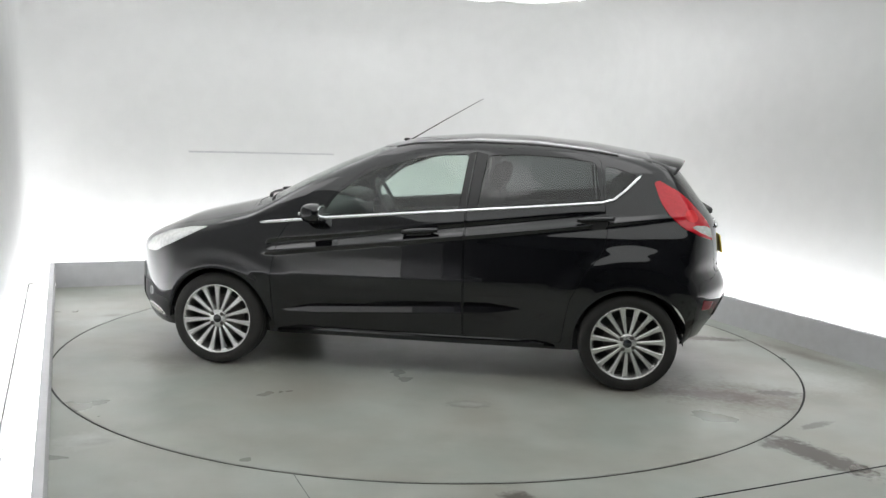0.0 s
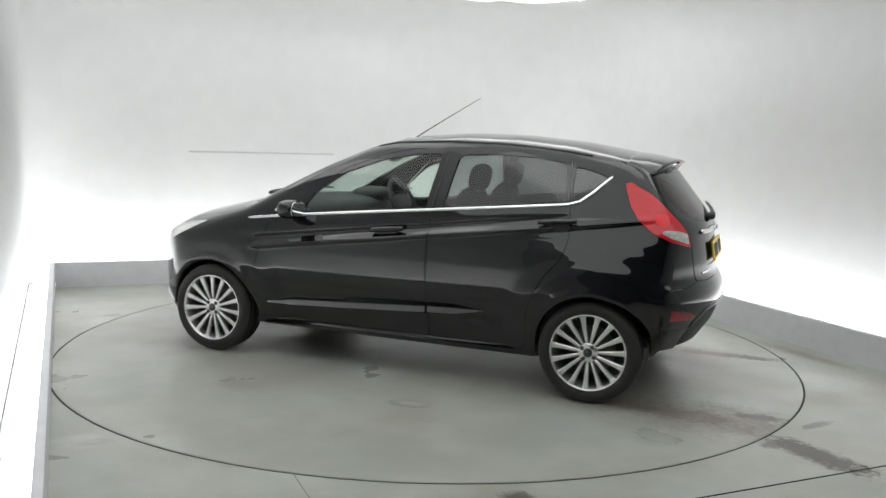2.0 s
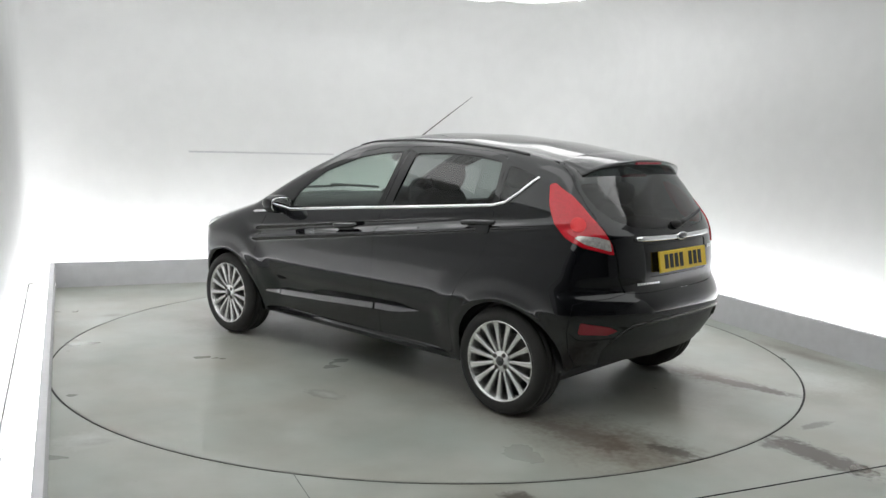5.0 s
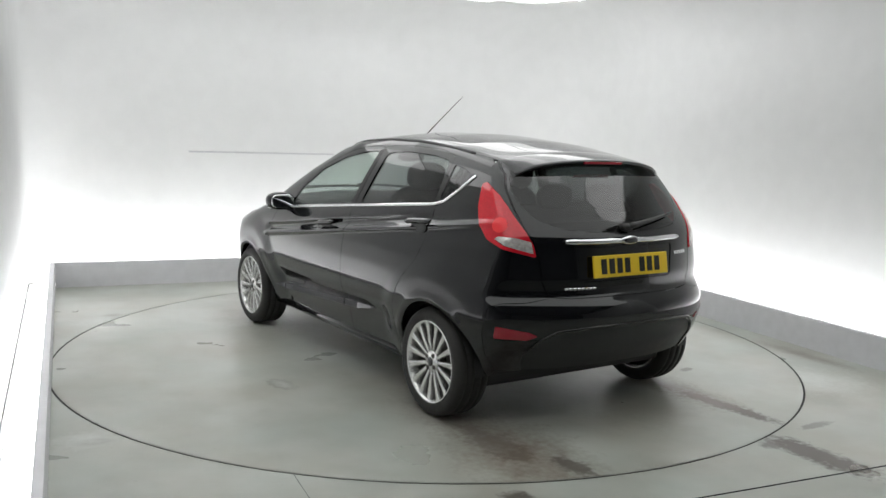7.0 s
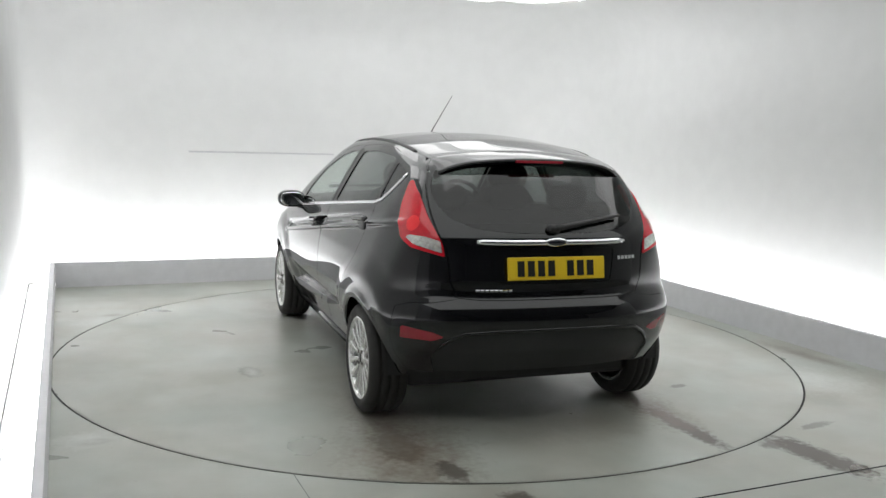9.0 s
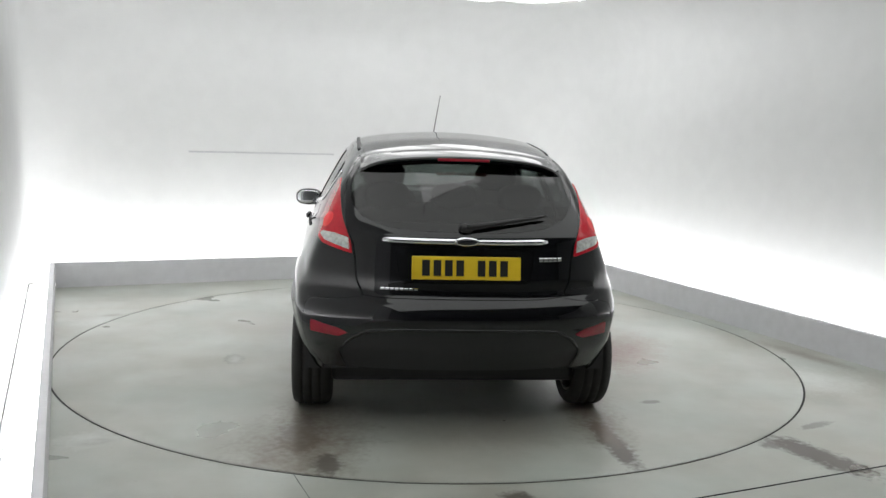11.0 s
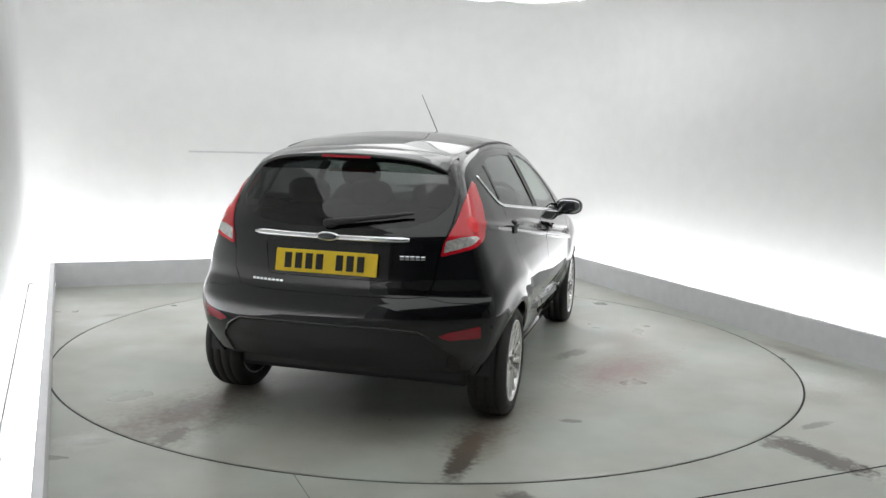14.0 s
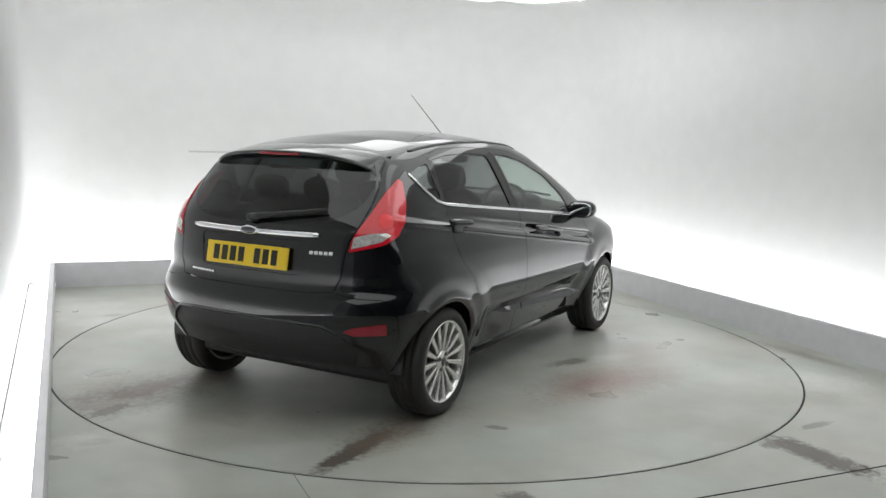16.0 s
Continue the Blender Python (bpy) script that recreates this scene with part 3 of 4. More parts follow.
def tube_bm(pts, radii, n=8):
    bm = bmesh.new()
    pts = [Vector(p) for p in pts]
    rings = []
    for i, p in enumerate(pts):
        t = (pts[min(i + 1, len(pts) - 1)] - pts[max(i - 1, 0)]).normalized()
        s = t.orthogonal().normalized()
        u = t.cross(s)
        rings.append([bm.verts.new(p + (s * math.cos(2 * math.pi * k / n) + u * math.sin(2 * math.pi * k / n)) * radii[i]) for k in range(n)])
    for a, b in zip(rings, rings[1:]):
        for k in range(n):
            j = (k + 1) % n
            bm.faces.new((a[k], a[j], b[j], b[k]))
    bm.faces.new(list(reversed(rings[0]))), bm.faces.new(rings[-1])
    bmesh.ops.recalc_face_normals(bm, faces=bm.faces)
    return bm


car = tagged(new("car"), "glossy black five-door hatchback with silver multi-spoke alloy wheels", "car")
BELT = [(0.98, 0.893), (0.58, 0.938), (0.0, 0.992), (-0.6, 1.046), (-1.06, 1.088), (-1.13, 1.108), (-1.20, 1.165), (-1.285, 1.25)]


def belt_z(x):
    return float(np.interp(-x, [-0.98, -0.58, 0.0, 0.6, 1.08], [0.893, 0.938, 0.992, 1.046, 1.09]))


def build_body():
    # ---- seams shared by the flank, the top and the tail
    rail = [(1.99, 0.0), (1.955, 0.15), (1.90, 0.28), (1.80, 0.42), (1.66, 0.53), (1.48, 0.61), (1.28, 0.665), (1.06, 0.69), (0.94, 0.70), (0.70, 0.655), (0.45, 0.605), (0.22, 0.56), (0.0, 0.535), (-0.4, 0.53),
            (-0.8, 0.525), (-1.15, 0.515), (-1.40, 0.50)]
    rail = dense(rail, 0.06, False)
    rail3 = above(rail)
    tail_edge = ring_poly(("y", 0.50, 1.335), ("y", 0.545, 1.27), ("y", 0.575, 1.20), ("y", 0.583, 1.13), ("y", 0.575, 1.02), ("y", 0.54, 0.93), ("y", 0.528, 0.86), ("y", 0.52, 0.76), ("y", 0.49, 0.685),
                          ("y", 0.60, 0.665), ("y", 0.70, 0.66), ("x", -1.635, 0.64), ("x", -1.62, 0.50), ("x", -1.612, 0.40), ("x", -1.61, 0.31))

    def arch(ax, r=0.313, n=26):
        return [(ax + r * math.cos(math.pi * k / n), 0.292 + r * 1.0 * math.sin(math.pi * k / n)) for k in range(n + 1)]
    bottom = 0.212
    rq = []
    for (x, y), p in zip(rail, rail3):
        q = x if x <= PIV_F else PIV_F + RHO * math.atan2(p[0] - PIV_F, p[1] - PIV_Y) if y > PIV_Y else PIV_F + RHO * math.pi / 2 + PIV_Y - y
        rq.append((q, float(p[2])))
    nose_q = rq[0][0]
    outline = [(nose_q, bottom)] + [rq[0]] + rq[1:] + tail_edge + [(-1.585, 0.275), (-1.50, 0.265), (-1.2445, 0.265), (-1.0, bottom)]
    # side windows
    front_glass = rounded([(0.60, 0.955), (0.53, 1.075), (0.36, 1.205), (0.10, 1.30), (-0.10, 1.335), (-0.262, 1.345), (-0.225, 1.03)], 0.035)
    rear_glass = rounded([(-0.335, 1.037), (-0.375, 1.34), (-0.60, 1.352), (-0.85, 1.342), (-1.02, 1.318), (-1.055, 1.098)], 0.035)
    quarter_glass = rounded([(-1.085, 1.11), (-1.075, 1.30), (-1.15, 1.287), (-1.265, 1.25), (-1.175, 1.135)], 0.02)
    front_door = rounded([(0.90, 0.25), (0.90, 0.60), (0.86, 0.80), (0.80, 0.905), (0.66, 0.93), (0.62, 0.965), (0.52, 1.10), (0.36, 1.235), (0.10, 1.33), (-0.08, 1.368), (-0.30, 1.378), (-0.265, 1.02), (-0.27, 0.60), (-0.265, 0.25)], 0.03)
    rear_door = rounded([(-0.273, 0.25), (-0.278, 0.60), (-0.273, 1.02), (-0.308, 1.378), (-0.60, 1.388), (-0.90, 1.375), (-1.045, 1.345), (-1.078, 1.085), (-1.10, 0.92), (-1.07, 0.80), (-0.97, 0.68), (-0.895, 0.52), (-0.87, 0.36), (-0.86, 0.25)], 0.03)
    lamp = rounded(ring_poly(("x", -1.362, 1.216), ("x", -1.40, 1.11), ("x", -1.455, 1.03), ("x", -1.54, 0.958), ("y", 0.68, 0.918), ("y", 0.540, 0.880),
                             ("y", 0.548, 0.94), ("y", 0.572, 1.0), ("y", 0.592, 1.06), ("y", 0.60, 1.12), ("x", -1.50, 1.168), ("x", -1.392, 1.226)), 0.012)
    clear = [(q, z) for q, z in rounded(ring_poly(("x", -1.585, 0.962), ("y", 0.67, 0.934), ("y", 0.552, 0.898), ("y", 0.558, 0.955), ("y", 0.62, 0.972), ("x", -1.60, 0.976)), 0.008)]
    bq, bz = q_of("y", 0.66, 1.028), 1.028
    brake = [(bq + 0.040 * math.cos(2 * math.pi * k / 20), bz + 0.036 * math.sin(2 * math.pi * k / 20)) for k in range(20)]
    headlamp = rounded(ring_poly(("x", 1.33, 0.85), ("x", 1.46, 0.835), ("x", 1.62, 0.80), ("x", 1.76, 0.745), ("x", 1.84, 0.685), ("x", 1.82, 0.655), ("x", 1.72, 0.665), ("x", 1.56, 0.735), ("x", 1.42, 0.805)), 0.012)
    fq = q_of("x", 1.80, 0.385)
    fog = [(fq + 0.032 * math.cos(2 * math.pi * k / 16), 0.392 + 0.030 * math.sin(2 * math.pi * k / 16)) for k in range(16)]
    blade = rounded([(q_of("x", 1.655, 0.27), 0.262), (q_of("x", 1.70, 0.29), 0.300), (q_of("x", 1.82, 0.31), 0.318), (q_of("x", 1.83, 0.29), 0.288)], 0.008)
    intake = rounded([(q_of("x", 1.585, 0.37), 0.372), (q_of("x", 1.74, 0.39), 0.392), (q_of("x", 1.76, 0.44), 0.445), (q_of("x", 1.95, 0.45), 0.455), (q_of("x", 1.95, 0.28), 0.245), (q_of("x", 1.595, 0.25), 0.245)], 0.012)
    regions = [("arch", arch(AXLE) + [(AXLE - 0.313, 0.1), (AXLE + 0.313, 0.1)]), ("arch2", arch(-AXLE) + [(-AXLE - 0.313, 0.1), (-AXLE + 0.313, 0.1)]),
               ("front_glass", front_glass), ("rear_glass", rear_glass), ("quarter_glass", quarter_glass), ("clear", clear), ("brake", brake), ("tail_lamp", lamp),
               ("pillar_f", [(-0.226, 1.03), (-0.263, 1.347), (-0.299, 1.36), (-0.266, 1.03)]), ("pillar_r", [(-0.276, 1.035), (-0.309, 1.36), (-0.374, 1.342), (-0.334, 1.038)]),
               ("headlamp", headlamp), ("fog", fog), ("blade", blade), ("intake", intake), ("front_door", front_door), ("rear_door", rear_door)]
    cut = panels(outline, regions, around, 0.025, 0.32, -0.125)
    for side, mir in (("left", False), ("right", True)):
        panel_mesh("side_panel", cut["shell"], M_PAINT, car, 0.0015, mirror=mir)
        fd = panel_mesh("front_door", cut["front_door"], M_PAINT, car, 0.002, mirror=mir)
        rd = panel_mesh("rear_door", cut["rear_door"], M_PAINT, car, 0.002, mirror=mir)
        panel_mesh("window_pane", cut["front_glass"], M_GLASS, fd, 0.0, -0.004, mirror=mir, label="green-tinted side window")
        panel_mesh("window_pane", cut["rear_glass"], M_PRIVACY, rd, 0.0, -0.004, mirror=mir, label="dark privacy-glass side window")
        panel_mesh("quarter_window", cut["quarter_glass"], M_PRIVACY, car, 0.0, -0.004, mirror=mir, label="small dark quarter window")
        tl = panel_mesh("tail_lamp", cut["tail_lamp"], M_RED, car, 0.001, 0.006, 0.03, mirror=mir, label="tall red tail lamp on the corner")
        panel_mesh("reversing_lens", cut["clear"], M_CLEAR, tl, 0.001, 0.007, 0.02, mirror=mir, label="clear reversing lamp lens")
        panel_mesh("brake_ring", cut["brake"], M_REDDARK, tl, 0.001, 0.0068, 0.01, mirror=mir, label="brighter red round brake lamp")
        panel_mesh("headlight", cut["headlamp"], M_HEAD, car, 0.001, 0.003, 0.03, mirror=mir, label="swept-back clear headlight")
        intake_part = panel_mesh("bumper_intake", cut["intake"], M_TRIM, car, 0.001, -0.008, 0.0, mirror=mir, label="matt black lower corner of the front bumper")
        panel_mesh("fog_lamp", cut["fog"], M_HEAD, intake_part, 0.001, -0.002, 0.02, mirror=mir, label="small round fog lamp")
        panel_mesh("bumper_blade", cut["blade"], M_ALLOY, intake_part, 0.001, 0.004, 0.02, mirror=mir, label="slim silver blade in the front bumper")
        s = -1 if mir else 1

        def lay(name, path, width, height, material, parent, label="", lift=0.0, step=0.03):
            pp = around(dense(path, step, False))
            nn = skin_normals(pp)
            bm = strip_bm(pp + nn * lift, nn, width, height)
            return part(name, mirrored(bm) if mir else bm, material, parent, label, True)
        lay("belt_trim", BELT, 0.019, 0.007, M_CHROME, car, "bright chrome strip under the side windows")
        for ends, dr in ((((0.84, 0.362), (-0.262, 0.428)), fd), (((-0.279, 0.429), (-0.62, 0.452)), rd)):
            pp = around(dense(ends, 0.03, False))
            nn = skin_normals(pp)
            bm = wedge_bm(pp, nn, 0.060, 0.034, dr is fd, dr is rd)
            part("lower_moulding", mirrored(bm) if mir else bm, M_PAINT, dr, "", False)
        for hx, hz, dr in ((0.10, 0.862, fd), (-0.92, 0.968, rd)):
            h = lay("door_handle", [(hx, hz), (hx - 0.05, hz + 0.006), (hx - 0.12, hz + 0.012), (hx - 0.18, hz + 0.016), (hx - 0.215, hz + 0.018)], 0.034, 0.016, M_PAINT, dr, lift=0.022, step=0.02)
            pp = around([(hx - 0.1, hz + 0.004)])
            nn = skin_normals(pp)
            # raised dark disc in place of the shaded hollow behind the handle
            part("handle_shade_disc", pebble_bm((0.075, 0.006, 0.036), (float(pp[0, 0]), float(pp[0, 1]) * s, float(pp[0, 2]))), M_TRIM, dr, "", True)
        panel_mesh("pillar_trim", cut["pillar_f"], M_GLOSSTRIM, fd, 0.0005, 0.001, mirror=mir, label="black pillar cover between the windows")
        panel_mesh("pillar_trim", cut["pillar_r"], M_GLOSSTRIM, rd, 0.0005, 0.001, mirror=mir, label="black pillar cover between the windows")
        # door mirror
        mx, my, mz = 0.625, 0.862 * s, 0.972
        mirror_part = part("door_mirror", pebble_bm((0.080, 0.096, 0.060), (mx, my, mz), 2.5, -0.045), M_PAINT, car, "black door mirror", True)
        part("mirror_glass", pebble_bm((0.004, 0.082, 0.047), (mx - 0.047, my, mz), 3.0), M_MIRROR, mirror_part, "", True)
        part("mirror_arm", tube_bm([(0.66, 0.755 * s, 0.925), (0.65, 0.80 * s, 0.925), (0.64, 0.83 * s, 0.94)], [0.03, 0.024, 0.022], 10), M_TRIM, mirror_part, "", True)
        part("mirror_indicator", pebble_bm((0.012, 0.045, 0.012), (mx + 0.074, my + 0.02 * s, mz - 0.005)), M_CLEAR, mirror_part, "", True)
        # wheel arch liner
        for ax in (-AXLE, AXLE):
            bm = bmesh.new()
            rows = []
            for yy in (0.50, 0.79 if ax > 0 else 0.765):
                rows.append([bm.verts.new((ax + 0.322 * math.cos(math.pi * k / 20), yy * s, 0.275 + 0.328 * math.sin(math.pi * k / 20))) for k in range(21)])
            for k in range(20):
                bm.faces.new((rows[0][k], rows[0][k + 1], rows[1][k + 1], rows[1][k]))
            bm.faces.new(rows[0])
            part("arch_liner", bm, M_TRIM, car, "", True)
    # ---- bonnet, windscreen, roof
    half = rail
    top_outline = half + [(-1.452, 0.497), (-1.487, 0.40), (-1.512, 0.2), (-1.518, 0.0)] + [(x, -y) for x, y in reversed([(-1.452, 0.497), (-1.487, 0.40), (-1.512, 0.2)])] + [(x, -y) for x, y in reversed(half)]
    screen_half = [(1.16, 0.0), (1.145, 0.3), (1.07, 0.58), (0.99, 0.655), (0.92, 0.668), (0.70, 0.625), (0.45, 0.575), (0.27, 0.535), (0.235, 0.47), (0.32, 0.3), (0.345, 0.0)]
    screen = screen_half + [(x, -y) for x, y in reversed(screen_half[1:-1])]
    bonnet_half = [(1.975, 0.0), (1.94, 0.15), (1.885, 0.275), (1.79, 0.405), (1.65, 0.515), (1.475, 0.595), (1.28, 0.65), (1.07, 0.675), (1.09, 0.60), (1.165, 0.3), (1.18, 0.0)]
    bonnet = bonnet_half + [(x, -y) for x, y in reversed(bonnet_half[1:-1])]
    roof_half = [(0.33, 0.0), (0.30, 0.3), (0.215, 0.475), (0.25, 0.525), (0.0, 0.515), (-0.4, 0.51), (-0.8, 0.505), (-1.15, 0.495), (-1.36, 0.48), (-1.36, 0.0)]
    roof = roof_half + [(x, -y) for x, y in reversed(roof_half[1:-1])]
    top = panels(top_outline, [("windscreen", screen), ("bonnet", bonnet), ("roof", roof)], above, 0.04)
    panel_mesh("roof_frame", top["shell"], M_PAINT, car, 0.0015)
    panel_mesh("windscreen", top["windscreen"], M_GLASS, car, 0.0, -0.003, label="clear laminated windscreen")
    panel_mesh("bonnet", top["bonnet"], M_PAINT, car, 0.002)
    panel_mesh("roof_panel", top["roof"], M_PAINT, car, 0.001)
    for s in (1, -1):
        pts = above([(x, 0.513 * s - 0.0) for x in np.linspace(0.20, -1.15, 40)])
        part("roof_ditch_strip", strip_bm(pts, skin_normals(pts), 0.02, 0.005), M_TRIM, car, "black rubber strip along the roof edge", True)
    # ---- tail: glass, tailgate, bumper
    loop = tail_edge + [(2 * Q_TAIL - q, z) for q, z in reversed(tail_edge)]

    def both(spec):
        h = ring_poly(*spec)
        return h + [(2 * Q_TAIL - q, z) for q, z in reversed(h)]
    glass_poly = rounded(both([("y", 0.46, 1.325), ("y", 0.525, 1.27), ("y", 0.555, 1.20), ("y", 0.545, 1.12), ("y", 0.49, 1.055), ("y", 0.38, 1.015), ("y", 0.2, 0.998)]), 0.03)
    gate_poly = both([("y", 0.497, 1.333), ("y", 0.54, 1.27), ("y", 0.57, 1.20), ("y", 0.578, 1.13), ("y", 0.57, 1.02), ("y", 0.535, 0.93), ("y", 0.523, 0.86), ("y", 0.515, 0.76), ("y", 0.485, 0.69), ("y", 0.38, 0.682)])
    recess_poly = rounded(both([("y", 0.335, 0.925), ("y", 0.31, 0.76)]), 0.02)
    lower_poly = rounded(both([("y", 0.30, 0.535), ("y", 0.46, 0.522), ("y", 0.56, 0.455), ("y", 0.60, 0.40), ("y", 0.56, 0.30), ("y", 0.4, 0.285)]), 0.02)
    refl = rounded(ring_poly(("y", 0.735, 0.55), ("y", 0.60, 0.525), ("y", 0.555, 0.505), ("y", 0.60, 0.485), ("y", 0.735, 0.492)), 0.008)
    refl2 = [(2 * Q_TAIL - q, z) for q, z in refl]
    rear = panels(loop, [("glass", glass_poly), ("recess", recess_poly), ("gate", gate_poly), ("lower", lower_poly), ("refl", refl), ("refl2", refl2)], around, 0.034, 0.4)
    gate = panel_mesh("tailgate", rear["gate"], M_PAINT, car, 0.002)
    panel_mesh("rear_window", rear["glass"], M_REARGLASS, gate, 0.0, -0.002, label="dark tinted rear window")
    panel_mesh("plate_recess", rear["recess"], M_PAINT, gate, 0.0, -0.004, 0.004)
    bumper = panel_mesh("rear_bumper", rear["shell"], M_PAINT, car, 0.002)
    panel_mesh("bumper_insert", rear["lower"], M_TRIM, bumper, 0.001, -0.012, 0.0, label="matt black lower bumper insert")
    panel_mesh("reflector", rear["refl"], M_REDDIM, bumper, 0.0, 0.003, label="slim red bumper reflector")
    panel_mesh("reflector", rear["refl2"], M_REDDIM, bumper, 0.0, 0.003, label="slim red bumper reflector")

    def lay_rear(name, spec, width, height, material, parent, label="", lift=0.0):
        pp = around(dense(both(spec), 0.03, False))
        nn = skin_normals(pp)
        return part(name, strip_bm(pp + nn * lift, nn, width, height), material, parent, label, True)
    lay_rear("insert_lip", [("y", 0.575, 0.44), ("y", 0.53, 0.487), ("y", 0.46, 0.525), ("y", 0.30, 0.538), ("y", 0.1, 0.54)], 0.016, 0.006, M_PAINT, bumper)
    bar = lay_rear("chrome_bar", [("y", 0.395, 0.955), ("y", 0.2, 0.953), ("y", 0.02, 0.953)], 0.028, 0.013, M_CHROME, gate, "broad chrome bar over the number plate", 0.004)
    # oval badge on the bar
    c = around([(Q_TAIL, 0.957)])[0]
    part("badge", pebble_bm((0.012, 0.060, 0.023), (float(c[0]) - 0.018, 0.0, 0.957), 2.0, None, 28, 12), M_CHROME, bar, "dark oval badge in a chrome ring", True)
    part("badge_face", pebble_bm((0.012, 0.052, 0.018), (float(c[0]) - 0.021, 0.0, 0.957), 2.0, None, 28, 12), M_BADGE, bar, "", True)
    # number plate with plain bars for characters
    tilt = math.degrees(math.atan2(0.019, 0.109))
    plate = part("number_plate", box_bm(-0.006, 0.006, -0.26, 0.26, -0.0555, 0.0555, 0.004), M_YELLOW, gate, "yellow rear number plate with dark bars")
    plate.matrix_local = pose(-1.827, 0.0, 0.8327, 0, tilt, 0)
    for yy in (0.193, 0.139, 0.085, 0.031, -0.071, -0.125, -0.179):
        part("character_bar", box_bm(-0.0085, -0.0055, yy - 0.018, yy + 0.018, -0.0375, 0.0375), M_BLACKINK, plate)
    # script and model marks as bars
    for y0, y1, z0, w, n in ((0.405, 0.225, 0.725, 0.018, 8), (-0.355, -0.475, 0.872, 0.026, 5)):
        d = (y1 - y0) / n
        for k in range(n):
            ya, yb = y0 + d * (k + 0.1), y0 + d * (k + 0.88)
            pp = around([(q_of("y", abs(v), z0) if v > 0 else 2 * Q_TAIL - q_of("y", abs(v), z0), z0) for v in (ya, yb)])
            part("letter_bar", strip_bm(pp, skin_normals(pp), w, 0.004), M_CHROME, gate)
    # spoiler over the rear window
    bm = bmesh.new()
    rows = []
    for k in range(25):
        y = -0.505 + 1.01 * k / 24
        e = abs(y) / 0.505
        xs = [-1.33, -1.36, -1.39, -1.42, -1.45]
        zs = [float(v) for v in above([(x, y) for x in xs])[:, 2]]
        xr = -1.588 + 0.060 * e ** 2 + 0.030 * e ** 8
        zr = 1.347 - 0.040 * e ** 2 - 0.036 * e ** 8
        z0 = zs[0] + 0.001
        pts = [(x, z + 0.0015 + max(0.0, z0 + (zr + 0.008 - z0) * (x - xs[0]) / (xr - xs[0]) - z) * (1 - e ** 10)) for x, z in zip(xs, zs)]
        pts[0] = (xs[0], zs[0] - 0.004)
        pts += [(xr + 0.02, zr + 0.006), (xr, zr), (xr + 0.006, zr - 0.014), (xr + 0.05, zr - 0.030), (-1.44, zr - 0.04), (-1.35, zs[0] - 0.06)]
        rows.append([bm.verts.new((x, y, z)) for x, z in pts])
    for a, b in zip(rows, rows[1:]):
        for i in range(11):
            j = (i + 1) % 11
            bm.faces.new((a[i], a[j], b[j], b[i]))
    bm.faces.new(rows[0]), bm.faces.new(list(reversed(rows[-1])))
    bmesh.ops.recalc_face_normals(bm, faces=bm.faces)
    spoiler = part("roof_spoiler", bm, M_PAINT, gate, "", True)
    part("high_brake_lamp", box_bm(-1.592, -1.57, -0.13, 0.13, 1.328, 1.341, 0.003), M_REDDIM, spoiler, "narrow red high brake lamp")
    w0, w1 = around([(q_of("y", 0.0, 1.02), 1.018)])[0], around([(2 * Q_TAIL - q_of("y", 0.40, 1.075), 1.075)])[0]
    wp = [tuple(w0 + (w1 - w0) * t + np.array([-0.028 - 0.012 * math.sin(math.pi * t), 0, 0.004])) for t in np.linspace(0, 1, 9)]
    wiper = part("rear_wiper", tube_bm(wp, [0.017, 0.016, 0.014, 0.012, 0.011, 0.010, 0.009, 0.008, 0.005], 8), M_TRIM, gate, "black rear wiper at rest", True)
    part("wiper_hub", pebble_bm((0.03, 0.035, 0.022), (float(w0[0]) - 0.012, 0.0, 1.018)), M_TRIM, wiper, "", True)
    # front wipers resting along the foot of the windscreen
    for y0, y1 in ((0.50, -0.02), (0.02, -0.45)):
        pts = above([(1.11 - 0.10 * (y / 0.6) ** 2 - 0.03 * (1 - t), y) for t, y in zip(np.linspace(0, 1, 9), np.linspace(y0, y1, 9))])
        part("front_wiper", tube_bm([tuple(q + np.array([0.0, 0, 0.016])) for q in pts], [0.012] * 3 + [0.009] * 6, 8), M_TRIM, car, "black windscreen wiper at rest", True)
    # aerial
    a0 = above([(0.215, 0.0)])[0]
    aerial = part("aerial", tube_bm([tuple(a0 + np.array([0.0, 0, -0.005])), tuple((a0 + np.array([-0.28, 0, 1.70])) / 2), (-0.28, 0, 1.70)], [0.0045, 0.0028, 0.0016], 8), M_TRIM, car, "thin black roof aerial leaning back", True)
    part("aerial_base", pebble_bm((0.022, 0.014, 0.010), tuple(a0 + np.array([0.012, 0, 0.004]))), M_TRIM, aerial, "", True)
    # underside, sills, exhaust
    bm = box_bm(-1.48, 1.62, -0.64, 0.64, 0.18, 0.34, 0.03)
    part("underbody", bm, M_TRIM, car)
    for s in (1, -1):
        part("sill", tube_bm([(0.88, 0.722 * s, 0.236), (0.0, 0.728 * s, 0.236), (-0.88, 0.722 * s, 0.236)], [0.032] * 3, 10), M_PAINT, car, "", True)
    part("nose_fill", box_bm(1.55, 1.80, -0.40, 0.40, 0.24, 0.58, 0.06), M_TRIM, car)


build_body()


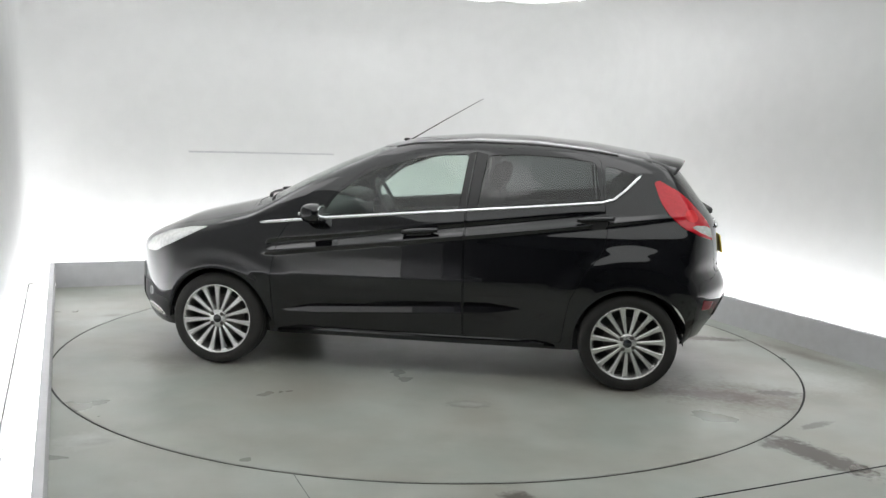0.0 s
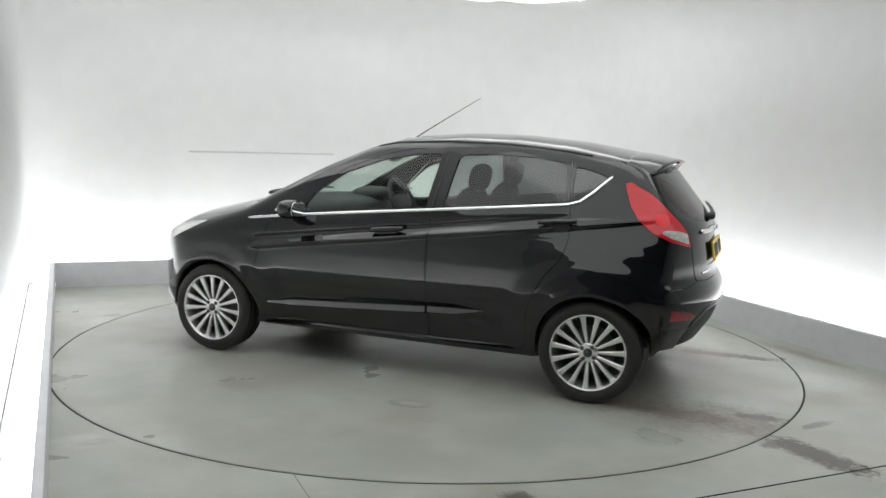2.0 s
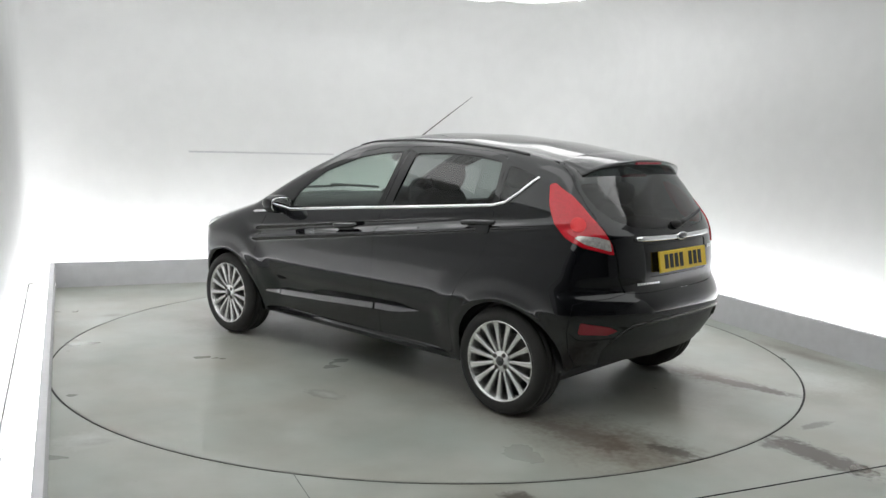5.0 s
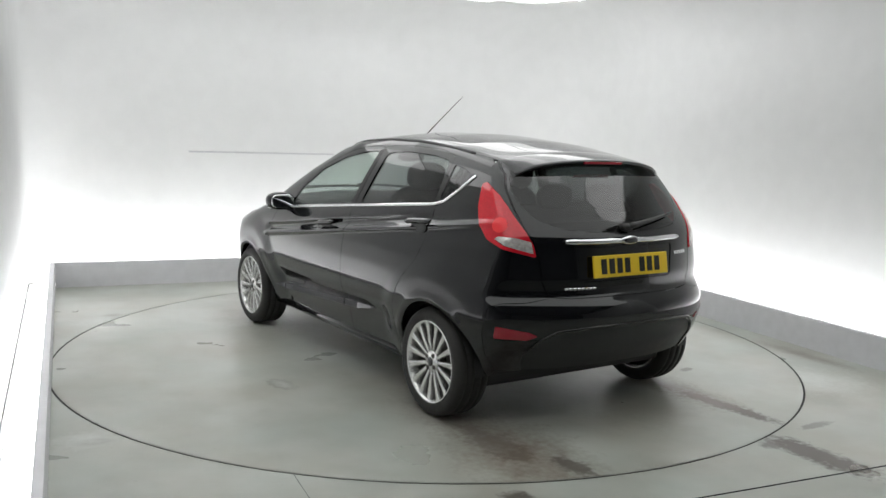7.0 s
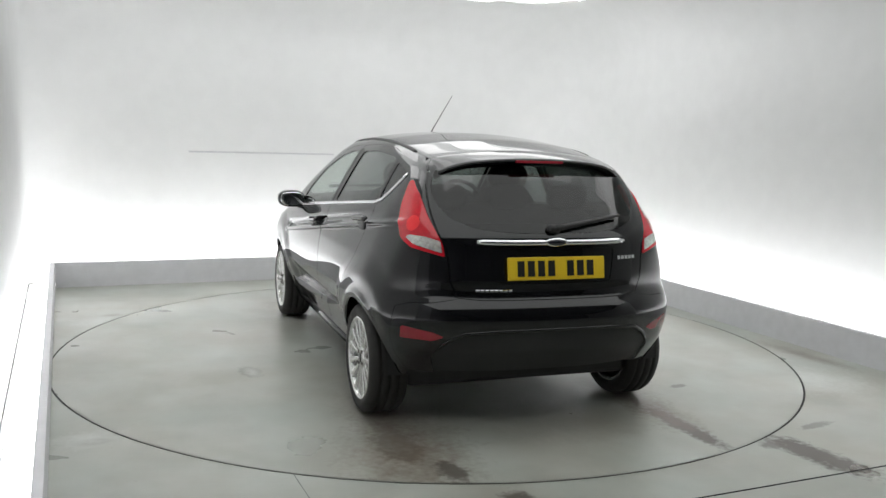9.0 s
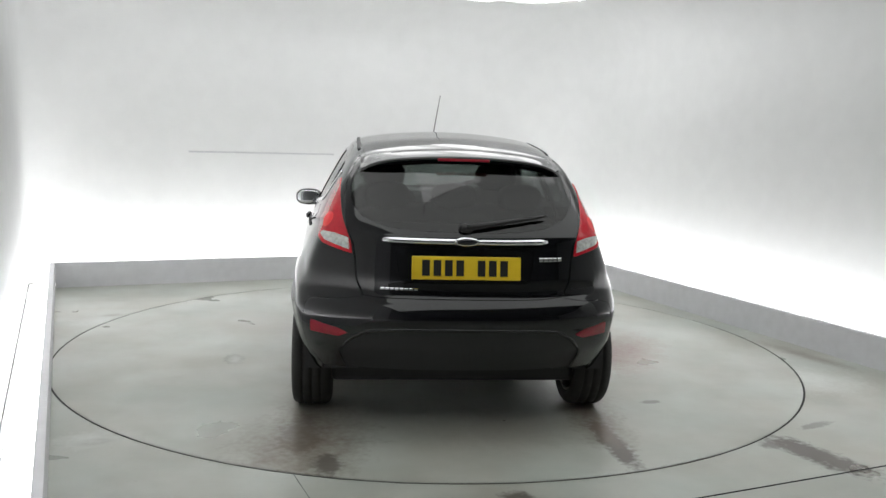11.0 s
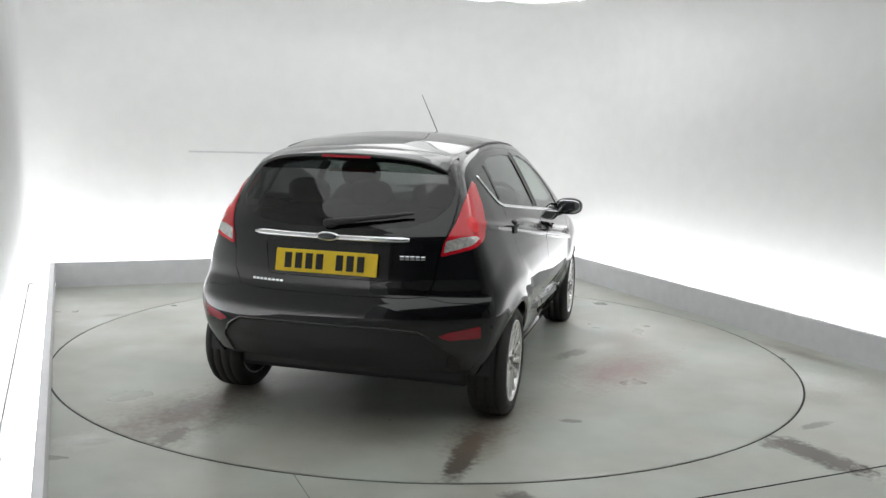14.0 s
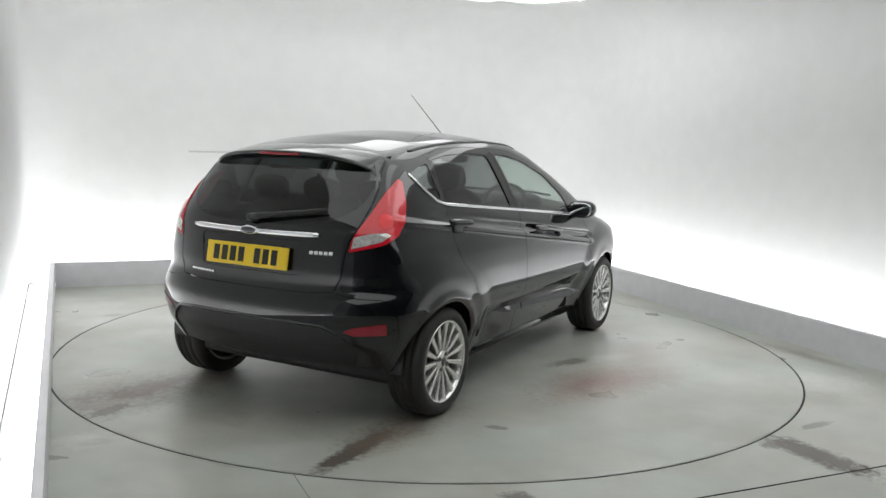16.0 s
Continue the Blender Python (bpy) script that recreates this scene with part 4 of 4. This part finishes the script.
def build_wheel():
    wheel = new("wheel")
    half_prof = [(0.2868, 0.004), (0.2868, 0.040), (0.2800, 0.042), (0.2800, 0.050), (0.2862, 0.052), (0.2842, 0.070), (0.2765, 0.087), (0.2640, 0.098), (0.2460, 0.103), (0.2320, 0.101), (0.2225, 0.096), (0.2140, 0.085)]
    prof = [(r, -y) for r, y in reversed(half_prof)] + [(0.2800, -0.003), (0.2800, 0.003)] + half_prof + [(0.2, 0.0)]
    part("tyre", lathe_bm(prof, 72), M_RUBBER, wheel, "black road tyre", True)
    rim = part("rim", lathe_bm([(0.2, -0.085), (0.215, -0.09), (0.2165, 0.086), (0.2165, 0.095), (0.2125, 0.0985), (0.207, 0.094), (0.202, 0.084), (0.193, 0.05), (0.190, -0.06)], 72), M_ALLOY, wheel, "silver alloy rim", True)
    part("brake_disc", lathe_bm([(0.02, 0.0), (0.135, 0.0), (0.137, -0.01), (0.135, -0.02), (0.02, -0.02)], 40), M_STEEL, wheel, "", True)
    part("back_plate", lathe_bm([(0.01, -0.03), (0.192, -0.04), (0.192, -0.05), (0.01, -0.04)], 40), M_TRIM, wheel, "", True)
    n = 15
    bm = bmesh.new()
    rows = []
    for r, w, y, th in ((0.036, 0.0068, 0.074, 0.02), (0.07, 0.0085, 0.080, 0.022), (0.12, 0.0105, 0.084, 0.02), (0.165, 0.0128, 0.086, 0.018), (0.192, 0.0150, 0.088, 0.016), (0.206, 0.0215, 0.091, 0.014)):
        sec = [(-w * 1.1, y - th), (-w, y - 0.003), (-w * 0.6, y), (w * 0.6, y), (w, y - 0.003), (w * 1.1, y - th)]
        rows.append([bm.verts.new((a, b, r)) for a, b in sec])
    for a, b in zip(rows, rows[1:]):
        for i in range(6):
            j = (i + 1) % 6
            bm.faces.new((a[i], a[j], b[j], b[i]))
    bmesh.ops.recalc_face_normals(bm, faces=bm.faces)
    first = part("spoke", bm, M_ALLOY, rim)
    for k in range(1, n):
        sp = new("spoke", first.data)
        sp.parent = rim
        sp.matrix_local = pose(0, 0, 0, 0, 360 * k / n, 0)
    part("hub", lathe_bm([(0.002, 0.06), (0.055, 0.06), (0.058, 0.075), (0.05, 0.083), (0.03, 0.086), (0.002, 0.086)], 40, False), M_ALLOY, rim, "", True)
    part("hub_cap", lathe_bm([(0.0005, 0.091), (0.020, 0.0905), (0.025, 0.0875), (0.026, 0.083)], 32, False), M_BADGE, rim, "dark oval hub cap", True)
    for k in range(4):
        a = 2 * math.pi * (k + 0.5) / 4
        part("wheel_bolt", pebble_bm((0.0115, 0.006, 0.0115), (0.042 * math.cos(a), 0.084, 0.041 * math.sin(a))), M_STEEL, rim, "", True)
    return wheel


wheel = build_wheel()
WHEELS = [pose(AXLE, 0.735, 0.287), pose(-AXLE, 0.735, 0.287, 0, 11, 0), pose(AXLE, -0.735, 0.287, 0, 5, 180), pose(-AXLE, -0.735, 0.287, 0, 17, 180)]
wheel.parent = car
wheel.matrix_local = WHEELS[0]
for m in WHEELS[1:]:
    copy_thing(wheel, m)


def build_interior():
    inside = part("dashboard", pebble_bm((0.30, 0.66, 0.15), (0.83, 0, 0.86), 4.0), M_DASH, car, "dark dashboard", True)
    part("instrument_hood", pebble_bm((0.13, 0.19, 0.06), (0.66, -0.34, 1.0), 2.6), M_DASH, inside, "", True)
    bm = bmesh.new()
    n, m = 36, 8
    rows = [[bm.verts.new(((0.175 + 0.015 * math.cos(2 * math.pi * j / m)) * math.cos(2 * math.pi * i / n), (0.175 + 0.015 * math.cos(2 * math.pi * j / m)) * math.sin(2 * math.pi * i / n), 0.015 * math.sin(2 * math.pi * j / m))) for j in range(m)] for i in range(n)]
    for i in range(n):
        for j in range(m):
            a, b = rows[i], rows[(i + 1) % n]
            bm.faces.new((a[j], a[(j + 1) % m], b[(j + 1) % m], b[j]))
    bmesh.ops.recalc_face_normals(bm, faces=bm.faces)
    sw = part("steering_wheel", bm, M_DASH, car, "dark steering wheel on the car's right", True)
    sw.matrix_local = pose(0.42, -0.35, 0.96, 0, -65, 0)
    part("steering_boss", pebble_bm((0.06, 0.15, 0.02), (0, 0, -0.01)), M_DASH, sw, "", True)
    for y in (0.35, -0.35):
        seat = part("front_seat", pebble_bm((0.26, 0.25, 0.10), (0.05, y, 0.52), 3.5), M_CLOTH, car, "dark cloth front seat", True)
        back = part("backrest", pebble_bm((0.075, 0.24, 0.33), (0, 0, 0), 3.2), M_CLOTH, seat, "", True)
        back.matrix_local = pose(-0.30, y, 0.82, 0, -16, 0)
        head = part("headrest", pebble_bm((0.05, 0.13, 0.085), (0, 0, 0), 2.8), M_CLOTH, seat, "", True)
        head.matrix_local = pose(-0.42, y, 1.20, 0, -12, 0)
        for k in (-0.05, 0.05):
            part("headrest_post", tube_bm([(-0.385, y + k, 1.08), (-0.41, y + k, 1.16)], [0.006, 0.006], 6), M_STEEL, seat)
    bench = part("rear_seat", pebble_bm((0.25, 0.60, 0.10), (-0.80, 0, 0.55), 4.0), M_CLOTH, car, "dark cloth rear bench", True)
    rb = part("backrest", pebble_bm((0.07, 0.60, 0.28), (0, 0, 0), 4.0), M_CLOTH, bench, "", True)
    rb.matrix_local = pose(-1.10, 0, 0.82, 0, -20, 0)
    for y in (0.36, 0.0, -0.36):
        h = part("headrest", pebble_bm((0.045, 0.12, 0.07), (0, 0, 0), 2.8), M_CLOTH, bench, "", True)
        h.matrix_local = pose(-1.21, y, 1.13, 0, -12, 0)
    part("parcel_shelf", box_bm(-1.66, -1.22, -0.56, 0.56, 0.97, 0.985, 0.004), M_CLOTH, car, "dark parcel shelf")
    part("cabin_floor", box_bm(-1.6, 1.0, -0.68, 0.68, 0.33, 0.37, 0.004), M_CLOTH, car)
    part("firewall", box_bm(1.02, 1.06, -0.66, 0.66, 0.33, 0.88, 0.004), M_DASH, car)
    part("headliner", box_bm(-1.10, 0.05, -0.45, 0.45, 1.350, 1.356, 0.002), M_DASH, car)
    part("rear_view_mirror", pebble_bm((0.015, 0.11, 0.03), (0.33, 0, 1.29)), M_DASH, car, "", True)
    for s in (1, -1):
        part("door_card", box_bm(-1.2, 0.85, 0.70 * s - 0.01, 0.70 * s + 0.01, 0.36, 0.90, 0.004), M_DASH, car)


build_interior()


# ================= what moves: the turntable and the car on it =================
START, RATE = 171.773, -6.953    # heading of the car's nose in degrees, degrees a second


def motions():
    rows_table, rows_car = [], []
    for k in range(17):
        a = START + RATE * k
        m = pose(0, 0, 0, 0, 0, a)
        rows_table.append((float(k), m))
        rows_car.append((float(k), m @ pose(-0.0373, 0.006, 0.0)))
    walk(turntable, rows_table)
    walk(car, rows_car)


motions()
